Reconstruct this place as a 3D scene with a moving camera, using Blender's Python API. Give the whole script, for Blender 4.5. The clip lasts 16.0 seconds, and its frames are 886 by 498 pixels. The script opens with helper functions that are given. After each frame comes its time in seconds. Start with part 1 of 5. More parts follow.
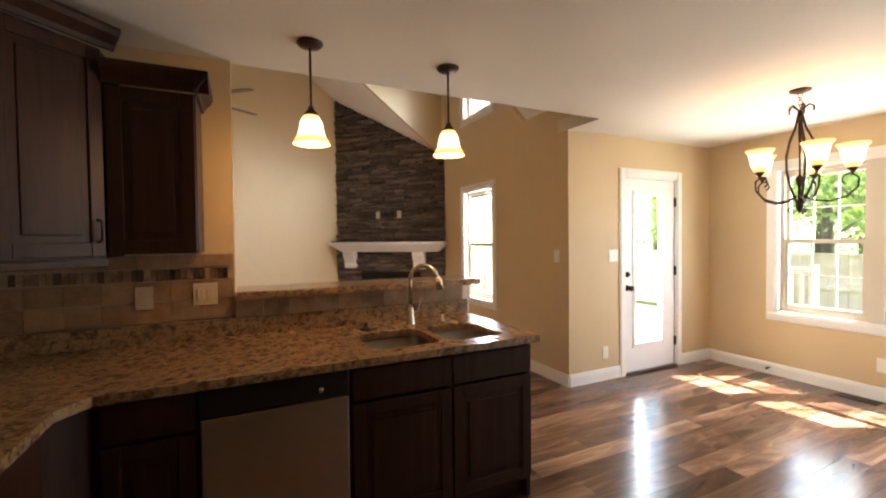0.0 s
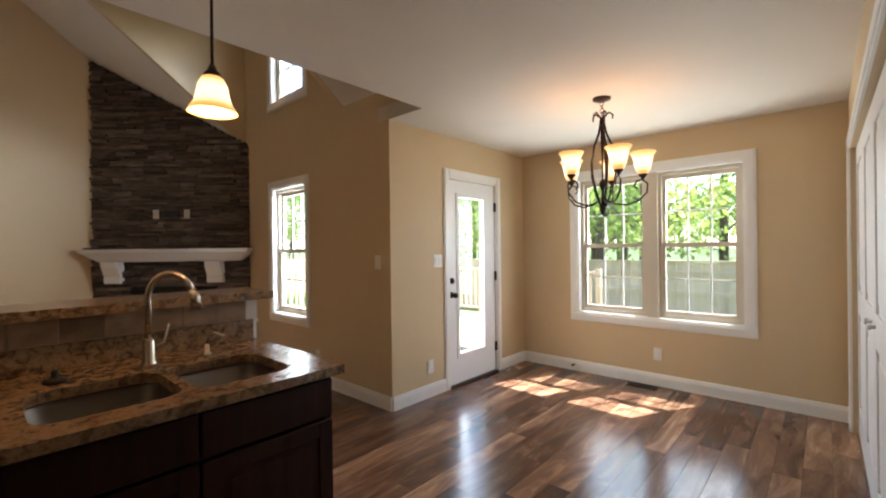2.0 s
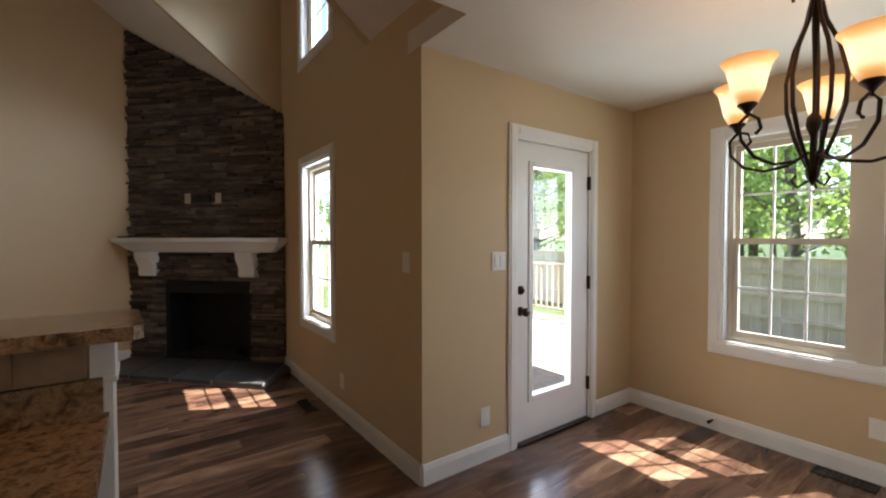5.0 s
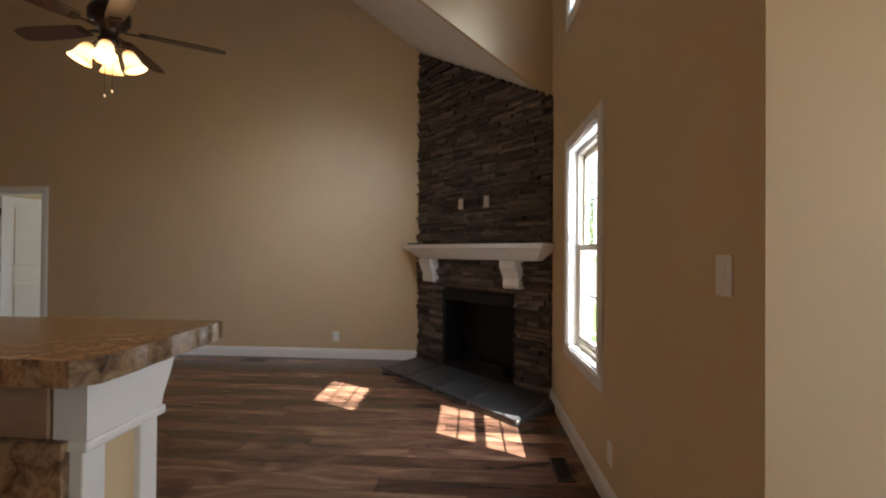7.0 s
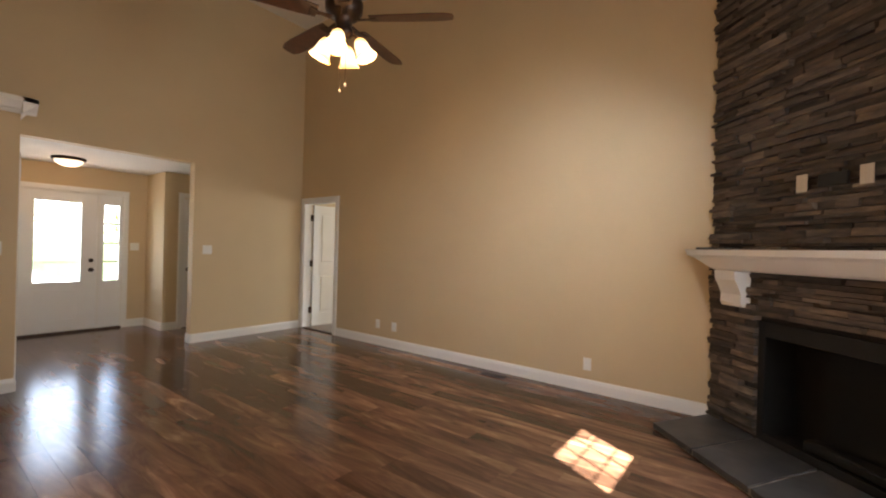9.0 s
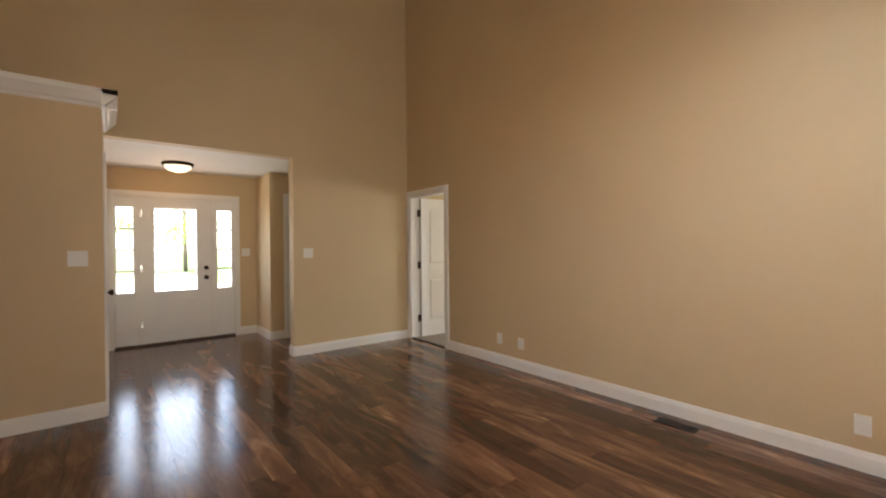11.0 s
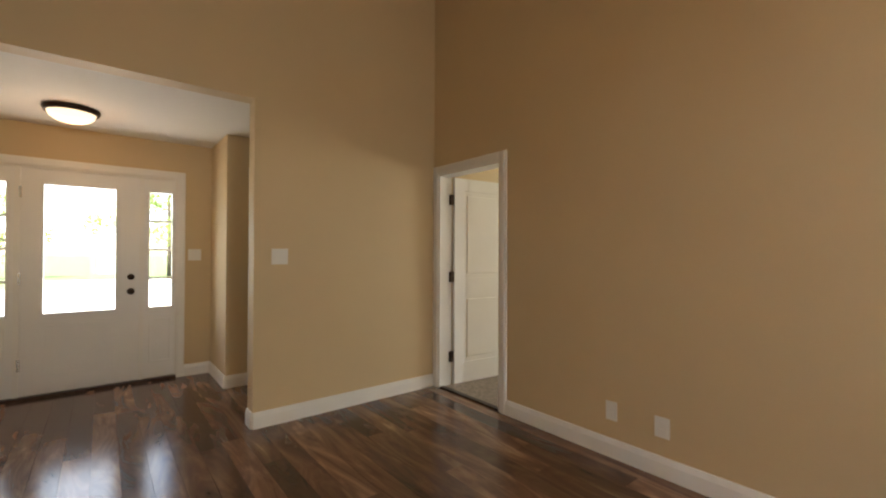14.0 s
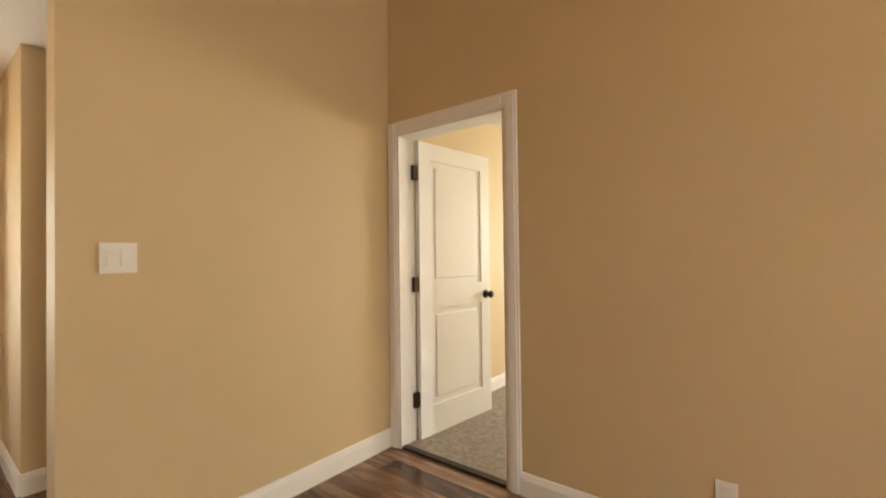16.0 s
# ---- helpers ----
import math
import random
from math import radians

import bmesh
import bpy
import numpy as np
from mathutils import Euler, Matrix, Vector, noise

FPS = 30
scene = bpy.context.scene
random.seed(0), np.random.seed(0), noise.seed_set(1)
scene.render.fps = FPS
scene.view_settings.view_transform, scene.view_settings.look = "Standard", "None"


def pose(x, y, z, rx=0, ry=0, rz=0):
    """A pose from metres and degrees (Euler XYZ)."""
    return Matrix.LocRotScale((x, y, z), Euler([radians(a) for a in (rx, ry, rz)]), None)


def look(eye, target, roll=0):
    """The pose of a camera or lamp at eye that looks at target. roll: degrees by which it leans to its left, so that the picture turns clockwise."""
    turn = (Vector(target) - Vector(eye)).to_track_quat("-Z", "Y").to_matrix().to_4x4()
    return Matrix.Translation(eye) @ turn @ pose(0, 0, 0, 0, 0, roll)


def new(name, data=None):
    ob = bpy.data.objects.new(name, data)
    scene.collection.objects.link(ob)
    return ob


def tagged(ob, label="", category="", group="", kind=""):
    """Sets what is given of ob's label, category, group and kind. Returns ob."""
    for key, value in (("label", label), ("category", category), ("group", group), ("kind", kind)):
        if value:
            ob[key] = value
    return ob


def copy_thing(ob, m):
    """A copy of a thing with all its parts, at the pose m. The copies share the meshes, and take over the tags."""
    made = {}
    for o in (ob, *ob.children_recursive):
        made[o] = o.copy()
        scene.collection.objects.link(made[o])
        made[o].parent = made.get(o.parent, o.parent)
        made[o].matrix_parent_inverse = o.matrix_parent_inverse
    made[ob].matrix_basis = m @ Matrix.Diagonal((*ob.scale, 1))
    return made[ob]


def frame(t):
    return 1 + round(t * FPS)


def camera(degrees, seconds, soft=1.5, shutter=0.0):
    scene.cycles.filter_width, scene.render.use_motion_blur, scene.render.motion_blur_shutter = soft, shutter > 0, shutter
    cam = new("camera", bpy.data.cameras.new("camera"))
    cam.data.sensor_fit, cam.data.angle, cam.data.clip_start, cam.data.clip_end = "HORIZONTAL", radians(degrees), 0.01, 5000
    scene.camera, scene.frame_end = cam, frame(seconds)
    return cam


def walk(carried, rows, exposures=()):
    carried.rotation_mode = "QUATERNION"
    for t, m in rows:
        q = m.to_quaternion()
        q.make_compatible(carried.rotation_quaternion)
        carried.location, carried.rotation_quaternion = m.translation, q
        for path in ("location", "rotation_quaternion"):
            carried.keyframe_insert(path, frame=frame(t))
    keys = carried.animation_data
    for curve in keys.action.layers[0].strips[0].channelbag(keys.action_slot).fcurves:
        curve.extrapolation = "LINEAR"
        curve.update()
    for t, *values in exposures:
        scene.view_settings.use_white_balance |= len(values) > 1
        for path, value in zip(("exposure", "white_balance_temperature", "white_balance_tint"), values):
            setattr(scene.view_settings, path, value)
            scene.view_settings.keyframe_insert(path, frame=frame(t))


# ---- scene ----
cam = camera(92.6, 16.0, soft=2.1)
PATH = [
    (0, (0.302, -0.117, 1.427), (1.163, 1.687, 1.38), -0.7),
    (0.5, (0.386, -0.042, 1.396), (1.463, 1.642, 1.347), -0.1),
    (1, (0.492, 0.056, 1.379), (1.744, 1.615, 1.311), 0.4),
    (1.5, (0.621, 0.168, 1.369), (2.008, 1.609, 1.336), -0.1),
    (2, (0.767, 0.293, 1.357), (2.253, 1.632, 1.354), -0.7),
    (2.5, (0.934, 0.421, 1.356), (2.484, 1.686, 1.344), -0.7),
    (3, (1.113, 0.556, 1.351), (2.693, 1.781, 1.326), -0.5),
    (5.5, (2.018, 1.221, 1.391), (2.925, 3.004, 1.344), 0.4),
    (6, (2.18, 1.476, 1.359), (2.767, 3.388, 1.322), 0.8),
    (6.5, (2.248, 1.694, 1.346), (2.515, 3.676, 1.322), 0.2),
    (7, (2.372, 1.894, 1.302), (2.247, 3.89, 1.32), 0.5),
    (7.5, (2.365, 2.152, 1.337), (1.899, 4.097, 1.326), 1.0),
    (8, (2.324, 2.393, 1.35), (1.561, 4.241, 1.316), 1.0),
    (8.5, (2.247, 2.657, 1.344), (1.238, 4.384, 1.319), 1.0),
    (9, (2.095, 2.869, 1.342), (0.885, 4.462, 1.343), 1.5),
    (9.5, (1.908, 3.059, 1.325), (0.55, 4.528, 1.338), 1.1),
    (10, (1.689, 3.263, 1.326), (0.23, 4.63, 1.326), 0.1),
    (12.5, (0.241, 4.015, 1.303), (-1.379, 5.187, 1.288), -0.2),
    (13, (-0.089, 4.159, 1.305), (-1.705, 5.336, 1.281), -0.8),
    (13.5, (-0.405, 4.315, 1.295), (-1.996, 5.527, 1.287), -0.5),
    (14, (-0.726, 4.489, 1.277), (-2.283, 5.744, 1.299), 0.2),
    (14.5, (-1.033, 4.663, 1.268), (-2.551, 5.965, 1.294), -0.1),
    (15, (-1.356, 4.806, 1.252), (-2.811, 6.179, 1.261), -0.0),
    (15.5, (-1.673, 4.947, 1.242), (-3.033, 6.413, 1.263), -0.2),
    (16, (-1.982, 5.017, 1.25), (-3.214, 6.592, 1.275), -0.7),
]
EXPOSURES = [(0, 3.5, 6800, 12), (1.0, 3.1, 6350, 11), (2.5, 2.45, 6250, 11), (5.5, 2.05, 6150, 11), (7.0, 2.45, 6200, 12), (8.0, 2.9, 6400, 12), (9.0, 3.27, 6900, 15), (10.0, 3.38, 7000, 15), (12.5, 3.08, 7300, 14), (14.5, 3.05, 7800, 12), (15.0, 3.35, 8100, 14), (15.5, 3.74, 8300, 15), (16, 3.8, 8300, 15)]
walk(cam, [(t, look(eye, target, roll)) for t, eye, target, roll in PATH], exposures=EXPOSURES)

# ---- world, sun, large lights ----
world = bpy.data.worlds.new("world")
scene.world = world
world.use_nodes = True
wn = world.node_tree
sky = wn.nodes.new("ShaderNodeTexSky")
sky.sky_type = 'NISHITA'
sky.sun_disc = False
SUN_TO = Vector((0.545, -0.285, 1.0)).normalized()
sky.sun_elevation = math.asin(SUN_TO.z)
sky.sun_rotation = math.atan2(SUN_TO.x, SUN_TO.y)
wn.nodes["Background"].inputs[1].default_value = 0.15
wn.links.new(sky.outputs[0], wn.nodes["Background"].inputs[0])
sun_data = bpy.data.lights.new("sun", 'SUN')
sun_data.energy, sun_data.angle, sun_data.color = 5.0, radians(0.5), (1.0, 0.95, 0.86)
sun = new("sun", sun_data)
sun.matrix_world = look(SUN_TO * 20, (0, 0, 0))


def area(name, at, to, sx, sy, watts, colour):
    d = bpy.data.lights.new(name, 'AREA')
    d.shape, d.size, d.size_y, d.energy, d.color = 'RECTANGLE', sx, sy, watts, colour
    ob = new(name, d)
    ob.matrix_world = look(at, to)
    return ob


def bulb(name, at, watts, radius=0.04, colour=(1.0, 0.52, 0.19)):
    d = bpy.data.lights.new(name, 'POINT')
    d.energy, d.shadow_soft_size, d.color = watts, radius, colour
    ob = new(name, d)
    ob.location = at
    return ob


DAY = (0.86, 0.94, 1.0)
area("skylight_breakfast", (5.47, 1.53, 1.36), (0, 1.53, 0.9), 1.5, 1.4, 8.5, DAY)
area("skylight_living", (3.36, 4.65, 1.34), (0, 4.65, 0.8), 0.66, 1.4, 8.7, DAY)
# added narrow bluish lamp, aimed to make the beam on the north wall
area("skylight_dormer", (3.40, 4.65, 3.6), (0.45, 7.0, 1.55), 0.7, 1.0, 2.0, (0.70, 0.85, 1.0)).data.spread = radians(46)
area("skylight_back_door", (4.23, 3.25, 1.1), (4.04, 0, 0.7), 0.46, 1.5, 3.5, DAY)
area("skylight_front_door", (-6.05, 4.3, 1.3), (0, 4.3, 0.9), 1.4, 1.2, 2.2, DAY)
# added fill lamp at the invented bedroom opening, out of view
area("skylight_bedroom", (-2.2, 11.0, 1.5), (-2.2, 7, 1.2), 1.6, 1.3, 9, DAY)

# ---- materials ----


def material(name, colour, rough=0.5, metal=0.0, var=0.08, scale=6.0, bump=0.0, bscale=60.0, stretch=(1, 1, 1), spread=0.0, coat=0.0):
    m = bpy.data.materials.new(name)
    m.use_nodes = True
    nt = m.node_tree
    b = nt.nodes["Principled BSDF"]
    b.inputs["Roughness"].default_value, b.inputs["Metallic"].default_value = rough, metal
    b.inputs["Coat Weight"].default_value = coat
    geo = nt.nodes.new("ShaderNodeNewGeometry")
    mp = nt.nodes.new("ShaderNodeMapping")
    mp.inputs["Scale"].default_value = stretch
    nt.links.new(geo.outputs["Position"], mp.inputs[0])
    n1 = nt.nodes.new("ShaderNodeTexNoise")
    n1.inputs["Scale"].default_value, n1.inputs["Detail"].default_value = scale, 6
    nt.links.new(mp.outputs[0], n1.inputs["Vector"])
    hsv = nt.nodes.new("ShaderNodeHueSaturation")
    hsv.inputs["Color"].default_value = (*colour, 1)
    mr = nt.nodes.new("ShaderNodeMapRange")
    mr.inputs["From Min"].default_value, mr.inputs["From Max"].default_value = 0.3, 0.7
    mr.inputs["To Min"].default_value, mr.inputs["To Max"].default_value = 1 - var, 1 + var
    nt.links.new(n1.outputs["Fac"], mr.inputs["Value"])
    last = mr.outputs[0]
    if spread:
        oi = nt.nodes.new("ShaderNodeObjectInfo")
        add = nt.nodes.new("ShaderNodeMath")
        add.operation = 'ADD'
        nt.links.new(oi.outputs["Random"], add.inputs[0])
        nt.links.new(geo.outputs["Random Per Island"], add.inputs[1])
        fr = nt.nodes.new("ShaderNodeMath")
        fr.operation = 'FRACT'
        nt.links.new(add.outputs[0], fr.inputs[0])
        m2 = nt.nodes.new("ShaderNodeMapRange")
        m2.inputs["To Min"].default_value, m2.inputs["To Max"].default_value = 1 - spread, 1 + spread
        nt.links.new(fr.outputs[0], m2.inputs["Value"])
        mul = nt.nodes.new("ShaderNodeMath")
        mul.operation = 'MULTIPLY'
        nt.links.new(last, mul.inputs[0])
        nt.links.new(m2.outputs[0], mul.inputs[1])
        last = mul.outputs[0]
    nt.links.new(last, hsv.inputs["Value"])
    nt.links.new(hsv.outputs[0], b.inputs["Base Color"])
    if bump:
        n2 = nt.nodes.new("ShaderNodeTexNoise")
        n2.inputs["Scale"].default_value, n2.inputs["Detail"].default_value = bscale, 4
        nt.links.new(mp.outputs[0], n2.inputs["Vector"])
        bp = nt.nodes.new("ShaderNodeBump")
        bp.inputs["Strength"].default_value, bp.inputs["Distance"].default_value = bump, 0.01
        nt.links.new(n2.outputs["Fac"], bp.inputs["Height"])
        nt.links.new(bp.outputs[0], b.inputs["Normal"])
    return m


def ramp_material(name, stops, scale, rough, stretch=(1, 1, 1), spread=0.0, bump=0.1, detail=8, second=0.0, coat=0.0, distort=0.0, swing=0.0):
    """Noise through a colour ramp; spread shifts the brightness piece by piece, swing shifts the ramp."""
    m = bpy.data.materials.new(name)
    m.use_nodes = True
    nt = m.node_tree
    L = nt.links.new
    b = nt.nodes["Principled BSDF"]
    b.inputs["Roughness"].default_value = rough
    b.inputs["Coat Weight"].default_value = coat
    geo = nt.nodes.new("ShaderNodeNewGeometry")
    oi = nt.nodes.new("ShaderNodeObjectInfo")
    add = nt.nodes.new("ShaderNodeMath")
    add.operation = 'ADD'
    L(oi.outputs["Random"], add.inputs[0])
    L(geo.outputs["Random Per Island"], add.inputs[1])
    fr = nt.nodes.new("ShaderNodeMath")
    fr.operation = 'FRACT'
    L(add.outputs[0], fr.inputs[0])
    mp = nt.nodes.new("ShaderNodeMapping")
    mp.inputs["Scale"].default_value = stretch
    if spread or swing:
        vm = nt.nodes.new("ShaderNodeVectorMath")
        vm.operation = 'SCALE'
        vm.inputs[0].default_value = (7.3, 11.1, 5.7)
        L(fr.outputs[0], vm.inputs["Scale"])
        va = nt.nodes.new("ShaderNodeVectorMath")
        L(geo.outputs["Position"], va.inputs[0])
        L(vm.outputs[0], va.inputs[1])
        L(va.outputs[0], mp.inputs[0])
    else:
        L(geo.outputs["Position"], mp.inputs[0])
    n1 = nt.nodes.new("ShaderNodeTexNoise")
    n1.inputs["Scale"].default_value, n1.inputs["Detail"].default_value = scale, detail
    n1.inputs["Roughness"].default_value = 0.62
    n1.inputs["Distortion"].default_value = distort
    L(mp.outputs[0], n1.inputs["Vector"])
    fac = n1.outputs["Fac"]
    if swing:
        sw = nt.nodes.new("ShaderNodeMapRange")
        sw.inputs["To Min"].default_value, sw.inputs["To Max"].default_value = -swing, swing
        L(fr.outputs[0], sw.inputs["Value"])
        ad = nt.nodes.new("ShaderNodeMath")
        L(fac, ad.inputs[0])
        L(sw.outputs[0], ad.inputs[1])
        fac = ad.outputs[0]
    cr = nt.nodes.new("ShaderNodeValToRGB")
    els = cr.color_ramp.elements
    els[0].position, els[0].color = stops[0][0], (*stops[0][1], 1)
    els[1].position, els[1].color = stops[-1][0], (*stops[-1][1], 1)
    for p, c in stops[1:-1]:
        e = els.new(p)
        e.color = (*c, 1)
    L(fac, cr.inputs[0])
    hsv = nt.nodes.new("ShaderNodeHueSaturation")
    L(cr.outputs[0], hsv.inputs["Color"])
    m2 = nt.nodes.new("ShaderNodeMapRange")
    m2.inputs["To Min"].default_value, m2.inputs["To Max"].default_value = 1 - spread, 1 + spread
    wn2 = nt.nodes.new("ShaderNodeTexWhiteNoise")
    wn2.noise_dimensions = '1D'
    L(fr.outputs[0], wn2.inputs["W"])
    L(wn2.outputs["Value"], m2.inputs["Value"])
    L(m2.outputs[0], hsv.inputs["Value"])
    L(hsv.outputs[0], b.inputs["Base Color"])
    if bump:
        bp = nt.nodes.new("ShaderNodeBump")
        bp.inputs["Strength"].default_value, bp.inputs["Distance"].default_value = bump, 0.01
        L(n1.outputs["Fac"], bp.inputs["Height"])
        L(bp.outputs[0], b.inputs["Normal"])
    return m


def glow(name, colour, strength, rough=0.4):
    m = material(name, colour, rough, var=0.04)
    b = m.node_tree.nodes["Principled BSDF"]
    b.inputs["Emission Color"].default_value = (*colour, 1)
    b.inputs["Emission Strength"].default_value = strength
    return m


def pane_material(name, tint=(1, 1, 1), clear=0.94):
    m = bpy.data.materials.new(name)
    m.use_nodes = True
    nt = m.node_tree
    nt.nodes.remove(nt.nodes["Principled BSDF"])
    mix = nt.nodes.new("ShaderNodeMixShader")
    tr = nt.nodes.new("ShaderNodeBsdfTransparent")
    tr.inputs[0].default_value = (*tint, 1)
    gl = nt.nodes.new("ShaderNodeBsdfGlossy")
    gl.inputs["Roughness"].default_value = 0.02
    mix.inputs[0].default_value = 1 - clear
    nt.links.new(tr.outputs[0], mix.inputs[1])
    nt.links.new(gl.outputs[0], mix.inputs[2])
    nt.links.new(mix.outputs[0], nt.nodes["Material Output"].inputs[0])
    return m



def glow_ramp_glass(name, stops, strength):
    """Frosted glass; an emission ramp over its height paints in the glow of a bulb."""
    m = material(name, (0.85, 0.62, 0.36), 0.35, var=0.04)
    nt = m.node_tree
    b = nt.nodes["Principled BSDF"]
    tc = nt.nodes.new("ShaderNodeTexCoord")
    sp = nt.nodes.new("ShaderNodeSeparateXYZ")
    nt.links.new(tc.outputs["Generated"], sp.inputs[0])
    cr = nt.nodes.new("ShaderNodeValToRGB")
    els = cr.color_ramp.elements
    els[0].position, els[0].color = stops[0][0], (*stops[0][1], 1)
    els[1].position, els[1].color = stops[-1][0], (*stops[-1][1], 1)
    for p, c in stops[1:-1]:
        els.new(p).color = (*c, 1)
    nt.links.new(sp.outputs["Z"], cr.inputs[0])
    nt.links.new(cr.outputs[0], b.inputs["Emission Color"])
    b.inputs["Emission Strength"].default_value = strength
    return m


WALL = material("sand_wall_paint", (0.60, 0.46, 0.28), 0.62, var=0.03, scale=1.6, bump=0.06, bscale=160)
CEIL = material("ceiling_paint", (0.74, 0.70, 0.63), 0.8, var=0.02, scale=2, bump=0.10, bscale=110)
TRIM = material("white_trim_paint", (0.80, 0.79, 0.76), 0.32, var=0.02, scale=5)
VINYL = material("tan_vinyl_frame", (0.58, 0.52, 0.42), 0.4, var=0.02)
DOOR = material("white_door_paint", (0.80, 0.80, 0.79), 0.35, var=0.02, scale=4)
BRONZE = material("oil_rubbed_bronze", (0.045, 0.028, 0.02), 0.38, 0.75, var=0.25, scale=25)
BLACK = material("black_metal", (0.012, 0.012, 0.013), 0.45, 0.3, var=0.2, scale=20)
NICKEL = material("brushed_nickel", (0.62, 0.58, 0.52), 0.26, 1.0, var=0.06, scale=30)
STEEL = material("brushed_steel", (0.50, 0.48, 0.46), 0.32, 1.0, var=0.07, scale=12, stretch=(1, 1, 30), bump=0.02, bscale=80)
CABINET = ramp_material("espresso_cabinet_wood", [(0.3, (0.016, 0.007, 0.006)), (0.7, (0.045, 0.018, 0.013))], 3.0, 0.40, stretch=(8, 8, 0.8), bump=0.03)
CABINET.node_tree.nodes["Principled BSDF"].inputs["Specular IOR Level"].default_value = 0.22
GRANITE = ramp_material("golden_granite", [(0.26, (0.03, 0.021, 0.014)), (0.40, (0.12, 0.075, 0.043)), (0.50, (0.23, 0.15, 0.086)), (0.58, (0.31, 0.215, 0.125)), (0.66, (0.19, 0.105, 0.053)), (0.75, (0.42, 0.33, 0.22))], 34.0, 0.20, bump=0.0, detail=10, distort=0.6)
FLOORWOOD = ramp_material("acacia_floor_wood", [(0.18, (0.036, 0.020, 0.014)), (0.38, (0.095, 0.049, 0.032)), (0.53, (0.165, 0.088, 0.055)), (0.66, (0.27, 0.155, 0.094)), (0.80, (0.46, 0.30, 0.185))], 1.9, 0.185, stretch=(0.75, 3.6, 1.0), spread=0.42, bump=0.03, detail=8, distort=1.3, swing=0.12)
SUBFLOOR = material("dark_floor_joint", (0.015, 0.009, 0.006), 0.7)
STONE = ramp_material("stacked_ledgestone", [(0.25, (0.035, 0.030, 0.028)), (0.45, (0.085, 0.070, 0.060)), (0.62, (0.14, 0.105, 0.080)), (0.8, (0.22, 0.175, 0.135))], 6.0, 0.85, stretch=(1, 1, 4), spread=0.55, bump=0.5, swing=0.10)
MORTAR = material("dark_stone_joint", (0.025, 0.022, 0.02), 0.95)
SLATE = ramp_material("grey_slate", [(0.3, (0.045, 0.047, 0.05)), (0.6, (0.085, 0.085, 0.085)), (0.8, (0.13, 0.125, 0.12))], 5.0, 0.42, spread=0.15, bump=0.25, swing=0.05)
GROUT = material("pale_grout", (0.36, 0.33, 0.29), 0.9)
TILE = ramp_material("beige_backsplash_tile", [(0.3, (0.20, 0.125, 0.075)), (0.5, (0.32, 0.21, 0.13)), (0.75, (0.42, 0.30, 0.20))], 9.0, 0.4, spread=0.16, bump=0.08, swing=0.05)
MOSAIC = ramp_material("mosaic_tile", [(0.3, (0.05, 0.03, 0.02)), (0.5, (0.22, 0.13, 0.08)), (0.75, (0.45, 0.36, 0.26))], 9.0, 0.3, spread=0.5, bump=0.05, swing=0.25)
SOOT = material("black_firebox", (0.005, 0.005, 0.005), 0.8, var=0.3)
PLASTIC = material("white_plastic", (0.78, 0.77, 0.73), 0.35, var=0.01)
CARPET = material("beige_carpet", (0.30, 0.25, 0.21), 0.95, var=0.25, scale=30, bump=0.6, bscale=220)
GLASS = pane_material("window_glass")
SCREEN = pane_material("insect_screen", (0.80, 0.81, 0.82), 1.0)
# bulb glow painted as emission: pale hot middle, dim amber rims
SHADE = glow_ramp_glass("amber_glass_shade", [(0.0, (0.40, 0.15, 0.03)), (0.14, (0.62, 0.30, 0.08)), (0.30, (1.0, 0.72, 0.38)), (0.66, (1.0, 0.76, 0.42)), (0.86, (0.70, 0.36, 0.11)), (1.0, (0.45, 0.17, 0.04))], 0.34)
FOYSHADE = glow("alabaster_shade", (1.0, 0.78, 0.50), 0.24)
BLADE = ramp_material("walnut_fan_blade", [(0.3, (0.022, 0.010, 0.006)), (0.7, (0.075, 0.034, 0.018))], 5.0, 0.35, stretch=(3, 3, 3), bump=0.02)
DECKWOOD = ramp_material("pale_deck_wood", [(0.3, (0.42, 0.34, 0.24)), (0.7, (0.58, 0.49, 0.36))], 3.0, 0.8, stretch=(1, 6, 1), spread=0.12, swing=0.05)
FENCEWOOD = ramp_material("pale_fence_wood", [(0.3, (0.45, 0.37, 0.25)), (0.7, (0.62, 0.53, 0.38))], 2.0, 0.85, stretch=(5, 5, 0.6), spread=0.10, swing=0.05)
GRASS = ramp_material("lawn", [(0.3, (0.05, 0.09, 0.02)), (0.7, (0.12, 0.17, 0.05))], 4.0, 0.95, bump=0.4)
CONCRETE = material("pale_concrete", (0.55, 0.53, 0.50), 0.9, var=0.08, scale=3, bump=0.1)
BARK = ramp_material("tree_bark", [(0.3, (0.05, 0.04, 0.03)), (0.7, (0.13, 0.105, 0.08))], 6.0, 0.95, stretch=(6, 6, 1), bump=0.5)
LEAF = ramp_material("tree_leaves", [(0.3, (0.07, 0.13, 0.02)), (0.6, (0.13, 0.22, 0.04)), (0.8, (0.24, 0.30, 0.07))], 0.9, 0.6, spread=0.35, bump=0.0, swing=0.1)
lt = LEAF.node_tree
leaf_mix = lt.nodes.new("ShaderNodeMixShader")
leaf_through = lt.nodes.new("ShaderNodeBsdfTranslucent")
leaf_through.inputs[0].default_value = (0.30, 0.42, 0.10, 1)
leaf_mix.inputs[0].default_value = 0.45
lt.links.new(lt.nodes["Principled BSDF"].outputs[0], leaf_mix.inputs[1])
lt.links.new(leaf_through.outputs[0], leaf_mix.inputs[2])
